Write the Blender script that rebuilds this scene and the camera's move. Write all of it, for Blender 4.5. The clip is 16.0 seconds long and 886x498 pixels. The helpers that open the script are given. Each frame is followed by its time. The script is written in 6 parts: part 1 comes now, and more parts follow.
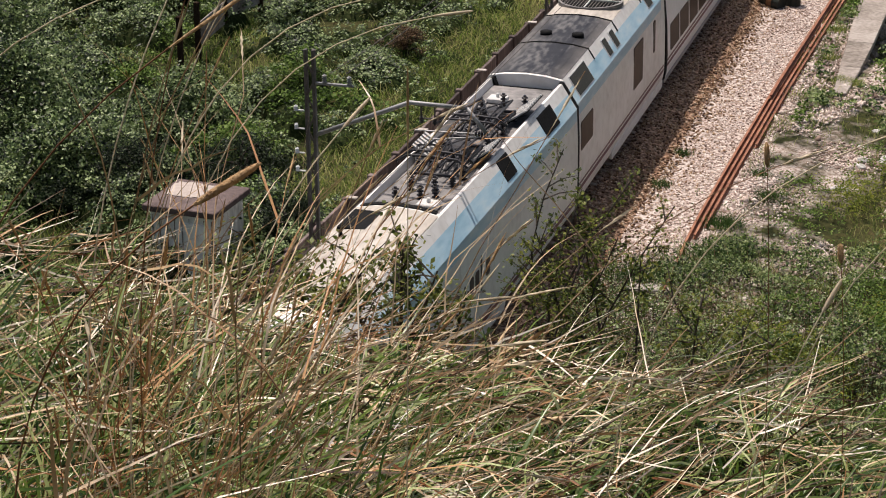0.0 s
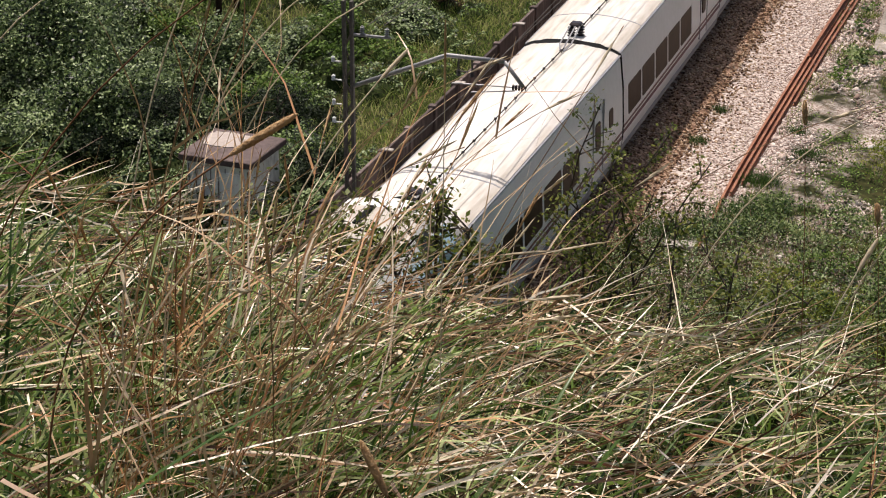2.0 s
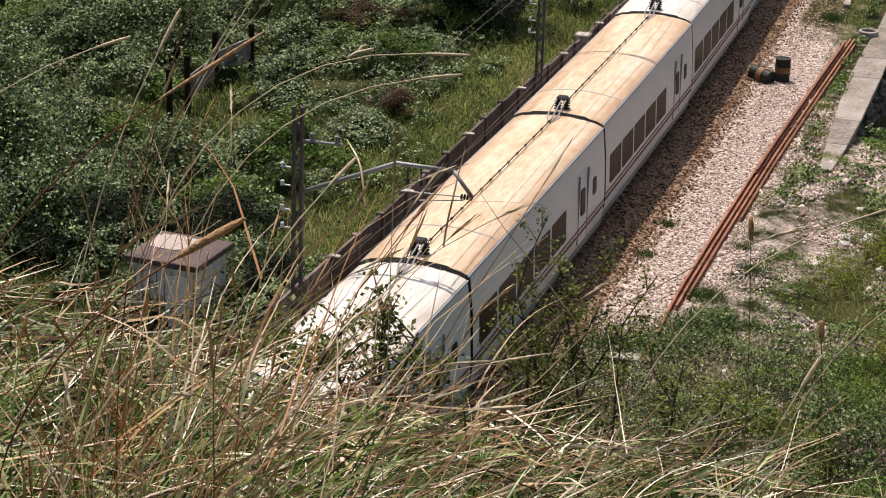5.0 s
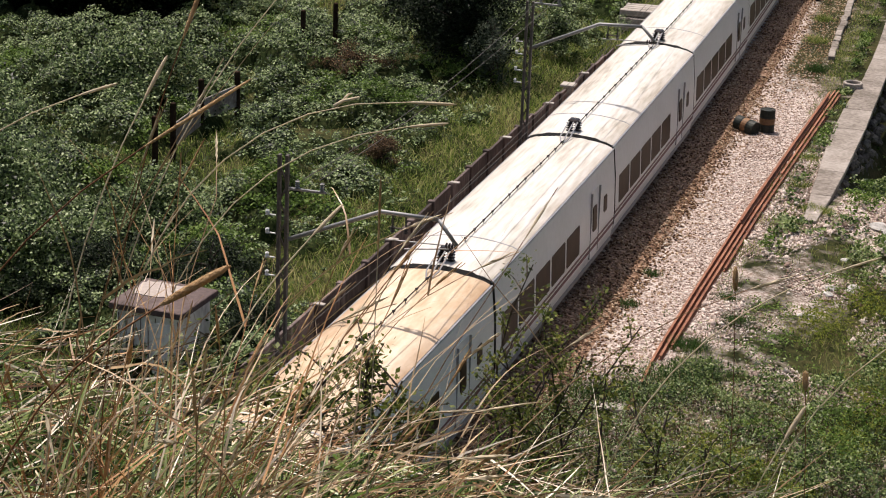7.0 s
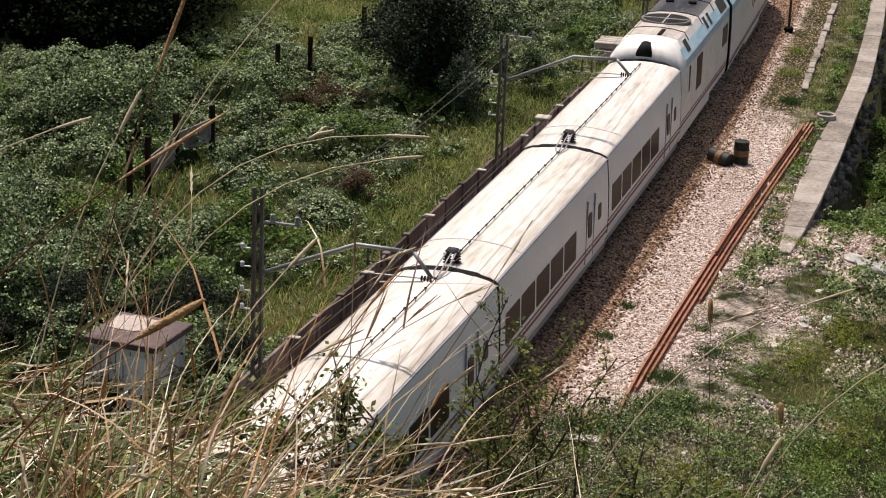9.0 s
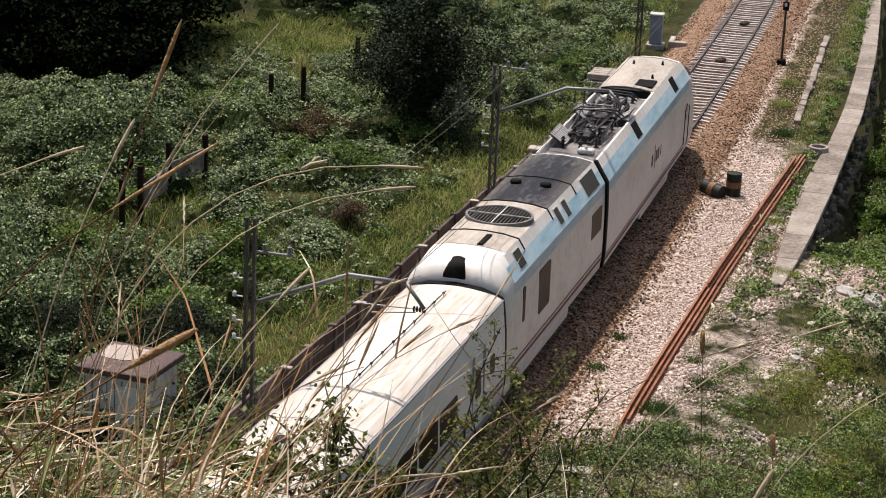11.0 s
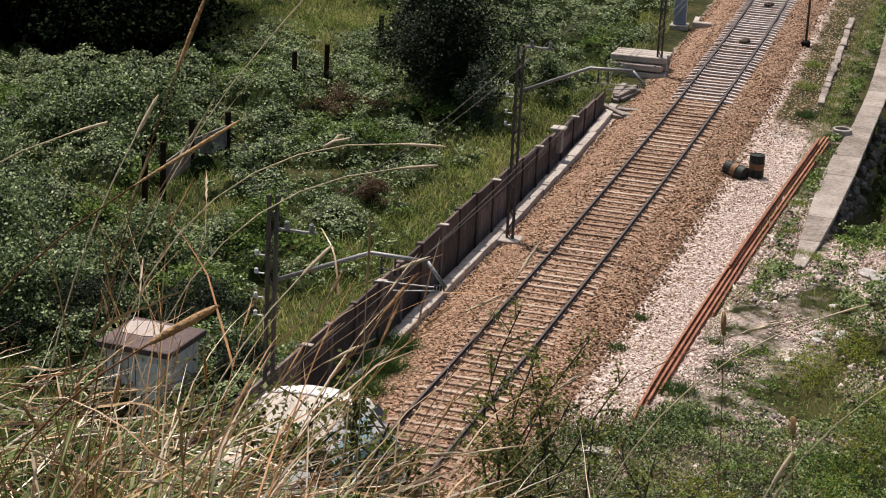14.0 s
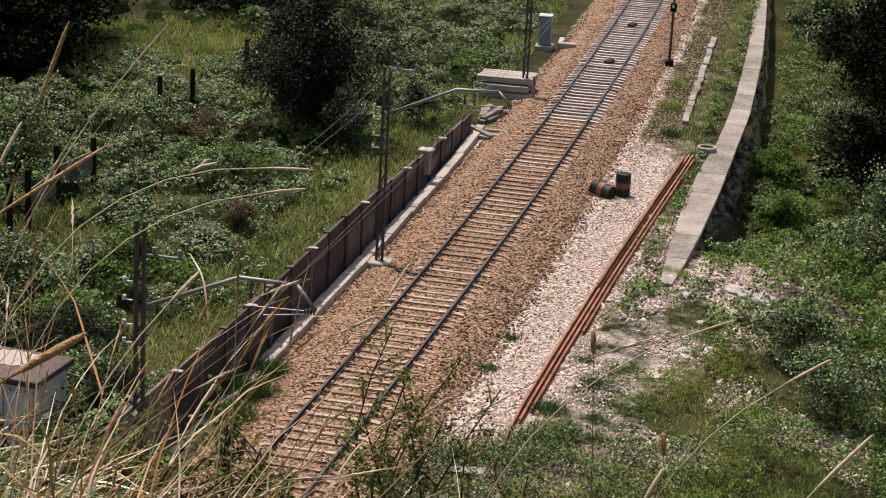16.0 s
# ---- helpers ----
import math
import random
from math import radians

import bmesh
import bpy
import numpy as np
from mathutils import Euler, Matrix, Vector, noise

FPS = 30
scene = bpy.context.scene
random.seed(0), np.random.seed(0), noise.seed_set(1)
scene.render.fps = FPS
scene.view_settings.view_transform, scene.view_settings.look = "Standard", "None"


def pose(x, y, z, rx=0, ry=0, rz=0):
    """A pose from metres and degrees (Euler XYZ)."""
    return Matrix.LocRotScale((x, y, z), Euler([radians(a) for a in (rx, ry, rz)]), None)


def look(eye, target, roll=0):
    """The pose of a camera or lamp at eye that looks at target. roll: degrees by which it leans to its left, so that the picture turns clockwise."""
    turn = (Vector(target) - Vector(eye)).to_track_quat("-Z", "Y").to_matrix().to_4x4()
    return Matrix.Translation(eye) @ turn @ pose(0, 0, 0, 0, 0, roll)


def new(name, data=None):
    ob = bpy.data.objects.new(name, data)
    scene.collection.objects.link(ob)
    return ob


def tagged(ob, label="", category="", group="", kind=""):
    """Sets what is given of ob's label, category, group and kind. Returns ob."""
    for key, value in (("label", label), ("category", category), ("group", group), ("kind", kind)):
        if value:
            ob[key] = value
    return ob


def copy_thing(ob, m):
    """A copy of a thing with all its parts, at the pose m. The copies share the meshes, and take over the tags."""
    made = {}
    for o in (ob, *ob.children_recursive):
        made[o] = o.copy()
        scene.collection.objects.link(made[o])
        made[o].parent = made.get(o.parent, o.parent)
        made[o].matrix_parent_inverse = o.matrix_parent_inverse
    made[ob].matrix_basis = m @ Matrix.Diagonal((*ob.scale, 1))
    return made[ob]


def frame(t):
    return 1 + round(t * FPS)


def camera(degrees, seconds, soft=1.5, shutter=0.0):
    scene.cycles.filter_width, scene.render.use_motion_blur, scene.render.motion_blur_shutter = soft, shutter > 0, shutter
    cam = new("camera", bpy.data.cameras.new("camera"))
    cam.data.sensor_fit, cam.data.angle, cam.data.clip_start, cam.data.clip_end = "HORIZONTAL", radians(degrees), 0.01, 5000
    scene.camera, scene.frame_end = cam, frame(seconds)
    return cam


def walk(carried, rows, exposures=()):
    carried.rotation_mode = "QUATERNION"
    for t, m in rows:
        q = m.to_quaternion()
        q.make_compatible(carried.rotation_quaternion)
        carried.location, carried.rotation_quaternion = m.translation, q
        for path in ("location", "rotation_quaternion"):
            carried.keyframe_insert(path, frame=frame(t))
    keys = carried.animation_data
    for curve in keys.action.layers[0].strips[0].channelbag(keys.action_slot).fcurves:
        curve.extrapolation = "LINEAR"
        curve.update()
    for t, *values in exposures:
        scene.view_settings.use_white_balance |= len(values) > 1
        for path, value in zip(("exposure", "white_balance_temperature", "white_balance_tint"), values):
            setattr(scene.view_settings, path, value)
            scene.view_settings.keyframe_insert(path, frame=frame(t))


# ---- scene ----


# ---------------------------------------------------------------- camera
EYE = (13.63, 0.0, 20.95)


def aim(yaw, pitch, roll):
    """Camera pose at the fixed stand: turned left by yaw, tilted down by pitch, leaning left by roll."""
    return pose(*EYE, 90 - pitch, 0, yaw) @ pose(0, 0, 0, 0, 0, roll)


cam = camera(23.36, 16.0, soft=1.05)
walk(cam, [
    (0, aim(16.831, 21.836, -0.401)),
    (0.5, aim(17.456, 22.410, -0.407)),
    (1, aim(17.756, 22.743, -0.413)),
    (1.5, aim(17.884, 22.828, -0.073)),
    (2, aim(17.848, 23.086, 0.047)),
    (2.5, aim(17.820, 22.954, 0.359)),
    (3, aim(17.642, 22.752, 0.634)),
    (3.5, aim(17.356, 22.254, 0.877)),
    (4, aim(16.891, 21.434, 1.150)),
    (4.5, aim(16.585, 20.746, 1.574)),
    (7, aim(15.969, 18.857, 2.315)),
    (7.5, aim(15.861, 18.741, 2.392)),
    (8, aim(15.710, 18.573, 2.472)),
    (8.5, aim(15.544, 18.365, 2.466)),
    (9, aim(15.309, 17.958, 2.331)),
    (9.5, aim(15.186, 17.702, 2.423)),
    (12, aim(15.247, 16.995, 2.757)),
    (12.5, aim(15.600, 17.310, 2.755)),
    (13, aim(15.701, 17.463, 2.797)),
    (13.5, aim(15.776, 17.588, 2.812)),
    (14, aim(15.713, 17.724, 2.974)),
    (14.5, aim(15.011, 17.768, 3.063)),
    (15, aim(13.797, 17.735, 3.134)),
    (15.5, aim(12.841, 17.559, 3.052)),
    (16, aim(12.096, 16.943, 3.109)),
])

# ---------------------------------------------------------------- light
SUN_DIR = Vector((0.28, -0.26, -1.0)).normalized()
elev = math.asin(-SUN_DIR.z)
world = bpy.data.worlds.new("sky")
scene.world = world
world.use_nodes = True
wn = world.node_tree.nodes
sky = wn.new("ShaderNodeTexSky")
sky.sky_type = "NISHITA"
sky.sun_disc = False
sky.sun_elevation = elev
sky.sun_rotation = math.atan2(-SUN_DIR.x, -SUN_DIR.y)
sky.dust_density, sky.air_density = 5.0, 1.0
world.node_tree.links.new(sky.outputs[0], wn["Background"].inputs[0])
wn["Background"].inputs[1].default_value = 0.097
sun = new("sun", bpy.data.lights.new("sun", "SUN"))
sun.data.energy, sun.data.angle, sun.data.color = 4.9, radians(0.5), (1.0, 0.895, 0.82)
sun.matrix_world = look((0, 0, 60), Vector((0, 0, 60)) + SUN_DIR)
scene.view_settings.exposure = 0.0


# ---------------------------------------------------------------- materials
def mat(name, colours, rough=0.8, metal=0.0, big=1.0, small=25.0, bump=0.0, bump_scale=None, spread=1.0, coords="Object",
        island=0.0, per_object=0.0, spec=0.5, translucent=0.0, stretch=(1, 1, 1), shift=False):
    """Two colours or more, mixed by noise at two scales, with relief and variation from piece to piece."""
    m = bpy.data.materials.new(name)
    m.use_nodes = True
    t, n, l = m.node_tree, m.node_tree.nodes, m.node_tree.links
    b = n["Principled BSDF"]
    b.inputs["Roughness"].default_value, b.inputs["Metallic"].default_value = rough, metal
    b.inputs["Specular IOR Level"].default_value = spec
    if len(colours) == 1:
        c = colours[0]
        colours = [tuple(v * 0.82 for v in c), c, tuple(min(1, v * 1.1) for v in c)]
    tc = n.new("ShaderNodeTexCoord")
    mp = n.new("ShaderNodeMapping")
    mp.inputs["Scale"].default_value = stretch
    l.new(tc.outputs[coords], mp.inputs[0])
    if shift:
        oi, sc = n.new("ShaderNodeObjectInfo"), n.new("ShaderNodeMath")
        sc.operation = "MULTIPLY"
        sc.inputs[1].default_value = 61.0
        l.new(oi.outputs["Random"], sc.inputs[0]), l.new(sc.outputs[0], mp.inputs["Location"])
    n1, n2 = n.new("ShaderNodeTexNoise"), n.new("ShaderNodeTexNoise")
    for q, s in ((n1, big), (n2, small)):
        q.inputs["Scale"].default_value, q.inputs["Detail"].default_value = s, 4
        l.new(mp.outputs[0], q.inputs[0])
    add = n.new("ShaderNodeMath")
    add.operation = "ADD"
    l.new(n1.outputs[0], add.inputs[0]), l.new(n2.outputs[0], add.inputs[1])
    last = add
    for amount, kind, out in ((island, "ShaderNodeNewGeometry", "Random Per Island"), (per_object, "ShaderNodeObjectInfo", "Random")):
        if amount:
            r, ma = n.new(kind), n.new("ShaderNodeMath")
            ma.operation = "MULTIPLY_ADD"
            ma.inputs[1].default_value = amount
            l.new(r.outputs[out], ma.inputs[0]), l.new(last.outputs[0], ma.inputs[2])
            sb = n.new("ShaderNodeMath")
            sb.operation = "SUBTRACT"
            sb.inputs[1].default_value = amount / 2
            l.new(ma.outputs[0], sb.inputs[0])
            last = sb
    mr = n.new("ShaderNodeMapRange")
    mr.inputs["From Min"].default_value, mr.inputs["From Max"].default_value = 1.0 - 0.35 / spread, 1.0 + 0.35 / spread
    l.new(last.outputs[0], mr.inputs[0])
    ramp = n.new("ShaderNodeValToRGB")
    e = ramp.color_ramp.elements
    while len(e) < len(colours):
        e.new(0.5)
    for i, c in enumerate(colours):
        e[i].position = i / (len(colours) - 1)
        e[i].color = (*c, 1)
    l.new(mr.outputs[0], ramp.inputs[0]), l.new(ramp.outputs[0], b.inputs["Base Color"])
    if translucent:
        out = n["Material Output"]
        tr, mx = n.new("ShaderNodeBsdfTranslucent"), n.new("ShaderNodeMixShader")
        l.new(ramp.outputs[0], tr.inputs[0])
        mx.inputs[0].default_value = translucent
        l.new(b.outputs[0], mx.inputs[1]), l.new(tr.outputs[0], mx.inputs[2]), l.new(mx.outputs[0], out.inputs[0])
    if bump:
        bp, n3 = n.new("ShaderNodeBump"), n.new("ShaderNodeTexNoise")
        n3.inputs["Scale"].default_value, n3.inputs["Detail"].default_value = bump_scale or small, 5
        l.new(mp.outputs[0], n3.inputs[0])
        bp.inputs["Strength"].default_value, bp.inputs["Distance"].default_value = min(1, bump), 0.02
        l.new(n3.outputs[0], bp.inputs["Height"]), l.new(bp.outputs[0], b.inputs["Normal"])
    return m


M_STONE = mat("ballast_stone", [(0.065, 0.030, 0.013), (0.19, 0.105, 0.050), (0.31, 0.195, 0.108), (0.49, 0.375, 0.265)], 0.9, big=0.5, small=9, island=0.9)
M_GRAVEL = mat("pale_gravel", [(0.22, 0.15, 0.12), (0.46, 0.36, 0.31), (0.72, 0.63, 0.57)], 0.95, big=0.6, small=14, island=0.8)
M_CONCRETE = mat("weathered_concrete", [(0.22, 0.19, 0.165), (0.38, 0.34, 0.30), (0.50, 0.46, 0.42)], 0.9, big=0.7, small=12, bump=0.3, per_object=0.15)
M_WALL = mat("stained_concrete", [(0.035, 0.024, 0.021), (0.088, 0.063, 0.056), (0.20, 0.155, 0.14)], 0.9, big=0.9, small=7, bump=0.3, per_object=0.4, stretch=(1, 1, 0.3))
M_SLEEPER = mat("sleeper_concrete", [(0.14, 0.085, 0.055), (0.29, 0.20, 0.14), (0.46, 0.37, 0.29)], 0.9, big=2.5, small=10, bump=0.3, per_object=0.5)
M_RAIL = mat("rail_steel", [(0.028, 0.015, 0.012), (0.065, 0.038, 0.03)], 0.8, metal=0.1, big=2, small=20)
M_RAILHEAD = mat("polished_rail_head", [(0.05, 0.038, 0.034), (0.12, 0.10, 0.09)], 0.6, metal=0.3, big=2, small=20)
M_RUST = mat("rusty_rail", [(0.10, 0.035, 0.018), (0.22, 0.085, 0.045), (0.33, 0.15, 0.085)], 0.85, big=1.5, small=15, bump=0.3, per_object=0.5)
M_STEEL = mat("galvanised_steel", [(0.20, 0.20, 0.20), (0.33, 0.33, 0.33)], 0.55, metal=0.5, big=2, small=20)
M_DARKSTEEL = mat("dark_mast_steel", [(0.05, 0.045, 0.04), (0.12, 0.105, 0.095)], 0.7, metal=0.3, big=2, small=14)
M_BLACK = mat("black_rubber", [(0.005, 0.005, 0.005), (0.014, 0.014, 0.014)], 0.8, spec=0.1, big=2, small=14)
M_WHITE = mat("white_coach_paint", [(0.74, 0.74, 0.73), (0.86, 0.86, 0.86)], 0.35, big=0.8, small=5, spread=0.8)
M_ROOF = mat("sooty_white_roof", [(0.36, 0.32, 0.26), (0.56, 0.52, 0.46), (0.67, 0.64, 0.60), (0.75, 0.735, 0.715)], 0.55, big=0.5, small=3.2, stretch=(2.6, 0.28, 1), spread=1.0, shift=True)
M_TAN = mat("tan_stained_roof", [(0.42, 0.28, 0.16), (0.62, 0.47, 0.32), (0.74, 0.63, 0.50)], 0.55, big=0.45, small=3, stretch=(2.5, 0.5, 1), shift=True)
M_LOCO = mat("greyed_white_paint", [(0.62, 0.59, 0.55), (0.76, 0.735, 0.70), (0.84, 0.82, 0.79)], 0.4, big=0.6, small=4, shift=True)
M_CREAM = mat("cream_sooty_roof_paint", [(0.26, 0.225, 0.185), (0.43, 0.385, 0.33), (0.55, 0.51, 0.455)], 0.5, big=0.6, small=4, stretch=(2.4, 0.6, 1), shift=True)
M_BLUE = mat("pale_blue_band", [(0.27, 0.46, 0.58), (0.42, 0.60, 0.70), (0.60, 0.70, 0.74)], 0.4, big=0.8, small=3, stretch=(2, 0.5, 2))
M_SOOT = mat("sooty_grey_roof", [(0.010, 0.010, 0.013), (0.026, 0.026, 0.031), (0.15, 0.145, 0.14)], 0.45, spec=0.2, big=0.5, small=4, stretch=(2.0, 0.6, 1), shift=True)
M_DECK = mat("grimy_roof_deck", [(0.07, 0.065, 0.065), (0.17, 0.16, 0.155), (0.28, 0.26, 0.25)], 0.6, big=1.0, small=6)
M_GLASS = mat("tinted_glass", [(0.012, 0.010, 0.009), (0.03, 0.024, 0.02)], 0.08, big=0.6, small=3)
M_WINDOW = mat("brown_tinted_window", [(0.016, 0.009, 0.006), (0.05, 0.03, 0.021)], 0.3, big=0.8, small=3, spec=0.03)
M_MAROON = mat("maroon_stripe", [(0.10, 0.03, 0.04), (0.16, 0.055, 0.06)], 0.45, big=1, small=6)
M_LOGO = mat("dark_plum_logo_paint", [(0.03, 0.018, 0.026), (0.055, 0.035, 0.045)], 0.5, big=1, small=6)
M_INSUL = mat("dark_glazed_insulator", [(0.012, 0.01, 0.012), (0.04, 0.03, 0.03)], 0.25, big=1, small=9)
M_PANTO = mat("dark_pantograph_steel", [(0.010, 0.010, 0.013), (0.04, 0.038, 0.043)], 0.55, metal=0.2, big=2, small=9)
M_LOUVRE = mat("pale_louvre", [(0.45, 0.44, 0.42), (0.66, 0.65, 0.63)], 0.5, big=1, small=9)
M_GREYTRIM = mat("grey_gutter", [(0.20, 0.20, 0.21), (0.33, 0.33, 0.34)], 0.5, big=1, small=9)
M_UNDER = mat("brake_dusted_gear", [(0.02, 0.014, 0.01), (0.06, 0.042, 0.032)], 0.85, big=1, small=9)
M_CLEANSLEEPER = mat("pale_clean_sleeper", [(0.24, 0.20, 0.18), (0.43, 0.39, 0.37), (0.58, 0.55, 0.53)], 0.9, big=1.5, small=10, per_object=0.4)


def edge_soot(m, colour=(0.30, 0.22, 0.15), a=0.75, b=1.27, most=0.75):
    """Brown grime that gathers along both edges of a roof skin, broken up by noise."""
    n, l = m.node_tree.nodes, m.node_tree.links
    base = n["Principled BSDF"].inputs["Base Color"]
    old = base.links[0].from_socket
    tc, sep, ab, mr, nz, mu, mx = [n.new("ShaderNode" + k) for k in ("TexCoord", "SeparateXYZ", "Math", "MapRange", "TexNoise", "Math", "Mix")]
    ab.operation, mu.operation, mx.data_type = "ABSOLUTE", "MULTIPLY", "RGBA"
    l.new(tc.outputs["Object"], sep.inputs[0]), l.new(sep.outputs[0], ab.inputs[0]), l.new(ab.outputs[0], mr.inputs[0])
    mr.inputs["From Min"].default_value, mr.inputs["From Max"].default_value, mr.inputs["To Max"].default_value = a, b, most * 1.7
    nz.inputs["Scale"].default_value, nz.inputs["Detail"].default_value = 1.1, 5
    l.new(tc.outputs["Object"], nz.inputs["Vector"]), l.new(mr.outputs[0], mu.inputs[0]), l.new(nz.outputs[0], mu.inputs[1])
    l.new(mu.outputs[0], mx.inputs["Factor"]), l.new(old, mx.inputs["A"])
    mx.inputs["B"].default_value = (*colour, 1)
    l.new(mx.outputs["Result"], base)


edge_soot(M_ROOF, (0.36, 0.29, 0.21), 0.85, 1.30, 0.45)
edge_soot(M_TAN, (0.34, 0.20, 0.10))
edge_soot(M_SOOT, (0.20, 0.18, 0.16), 0.5, 1.0, 0.5)
M_COPING = mat("stained_coping_concrete", [(0.12, 0.10, 0.08), (0.25, 0.215, 0.185), (0.36, 0.32, 0.285)], 0.9, big=0.9, small=7, bump=0.4, per_object=0.3)


# ---------------------------------------------------------------- building helpers
def part(name, bm, material, parent=None, label=""):
    """Link a bmesh as one mesh object under its thing."""
    me = bpy.data.meshes.new(name)
    bm.normal_update()
    bm.to_mesh(me)
    bm.free()
    for m in (material if isinstance(material, (list, tuple)) else [material]):
        me.materials.append(m)
    ob = new(name, me)
    if parent is not None:
        ob.parent = parent
    if label:
        ob["label"] = label
    return ob


def empty(name, m=None):
    ob = new(name)
    ob.empty_display_size = 0.2
    if m is not None:
        ob.matrix_world = m
    return ob


def box(bm, cx, cy, cz, sx, sy, sz, bevel=0.0, m=None, mi=0):
    r = bmesh.ops.create_cube(bm, size=1)
    bmesh.ops.scale(bm, vec=(sx, sy, sz), verts=r["verts"])
    if bevel:
        edges = list({e for v in r["verts"] for e in v.link_edges})
        b = bmesh.ops.bevel(bm, geom=edges, offset=bevel, segments=1, affect="EDGES", profile=0.5)
        vs = list({v for f in b["faces"] for v in f.verts} | {v for v in r["verts"] if v.is_valid})
    else:
        vs = r["verts"]
    bmesh.ops.translate(bm, vec=(cx, cy, cz), verts=vs)
    if m is not None:
        bmesh.ops.transform(bm, matrix=m, verts=vs)
    if mi:
        for f in {f for v in vs for f in v.link_faces}:
            f.material_index = mi
    return vs


def tube(bm, pts, r, n=6, taper=1.0, mi=0):
    """A round bar along points."""
    pts = [Vector(p) for p in pts]
    rings = []
    for i, p in enumerate(pts):
        d = (pts[min(i + 1, len(pts) - 1)] - pts[max(i - 1, 0)]).normalized()
        a = d.orthogonal().normalized()
        if abs(d.z) < 0.95:
            a = d.cross(Vector((0, 0, 1))).normalized()
        b = d.cross(a)
        rr = r * (1 + (taper - 1) * i / max(1, len(pts) - 1))
        rings.append([bm.verts.new(p + a * rr * math.cos(q * math.tau / n) + b * rr * math.sin(q * math.tau / n)) for q in range(n)])
    fs = []
    for r0, r1 in zip(rings, rings[1:]):
        for q in range(n):
            fs.append(bm.faces.new((r0[q], r0[(q + 1) % n], r1[(q + 1) % n], r1[q])))
    fs.append(bm.faces.new(rings[0][::-1])), fs.append(bm.faces.new(rings[-1]))
    for f in fs:
        f.material_index = mi
        f.smooth = n > 5
    return fs


def sweep(bm, profile, ys, closed=True, at=None, mi=None):
    """Sweep a profile of (lateral, z) along the track between the stations ys."""
    rings = [[bm.verts.new((a + (at(y) if at else bend(y)), y, z)) for a, z in profile] for y in ys]
    n = len(profile)
    for r0, r1 in zip(rings, rings[1:]):
        for q in range(n if closed else n - 1):
            f = bm.faces.new((r0[q], r1[q], r1[(q + 1) % n], r0[(q + 1) % n]))
            if mi:
                f.material_index = mi[q]
    if closed:
        bm.faces.new(rings[0]), bm.faces.new(rings[-1][::-1])


CURVE = 0.000394


def bend(y):
    """How far the track's middle lies to the side at the station y."""
    return -CURVE * (y - 70) ** 2


def smooth(v, a, b):
    t = np.clip((v - a) / (b - a), 0, 1)
    return t * t * (3 - 2 * t)


def wob(x, y, s, seed=0.0):
    return (np.sin(x * s + seed) * np.cos(y * s * 1.13 + seed * 2) + 0.5 * np.sin(x * s * 2.3 + y * s * 1.7 + seed * 3)) / 1.5


def height(x, y):
    """The ground's height."""
    x, y = np.asarray(x, float), np.asarray(y, float)
    yc = np.clip(y, -60, 180)
    l = x + CURVE * (yc - 70) ** 2
    z = np.full(x.shape, -0.45)
    left = smooth(-l, 3.9, 4.6)
    z = z + left * (0.15 + 0.02 * np.clip(-l - 4, 0, 60) + 0.25 * wob(x, y, 0.55))
    drop = smooth(y, 69, 84)
    edge = np.interp(yc, [67, 71, 75, 79, 88, 94, 107, 123, 150], [6.95, 7.14, 7.22, 7.28, 7.31, 7.36, 7.12, 6.56, 5.6])
    z = z - drop * 3.0 * smooth(l - edge, -.1, .12) - (1 - drop) * 0.12 * np.clip(l - 5.5 - 1.9 * smooth(y, 59, 66), 0, 18)
    z = z + 0.16 * wob(x, y, 0.8, 2.0) * smooth(l, 7.5, 9.5)
    z = z + smooth(y, 125, 420) * 14 * smooth(np.abs(l), 8, 60)
    dx, dy = x - EYE[0], y - EYE[1]
    d, s = -0.259 * dx + 0.966 * dy, 0.966 * dx + 0.259 * dy
    near = 19.40 - 0.29 * np.clip(d, -200, 6.0) - 0.20 * np.clip(s, 0, 4) - 0.19 * np.clip(s, -6, 0)
    hill = near - 0.25 * np.clip(d - 6.0, 0, 1.2) - 0.60 * np.clip(d - 7.2, 0, 400)
    hill = hill + 0.05 * wob(x, y, 2.1, 1.0)
    hill = np.minimum(hill, (l - 4.2) * 4)
    return np.maximum(z, np.where(l > 4.2, hill, -99))


def axis(spans):
    out = []
    for a, b, st in spans:
        out += list(np.arange(a, b, st))
    return np.array(out + [spans[-1][1]])


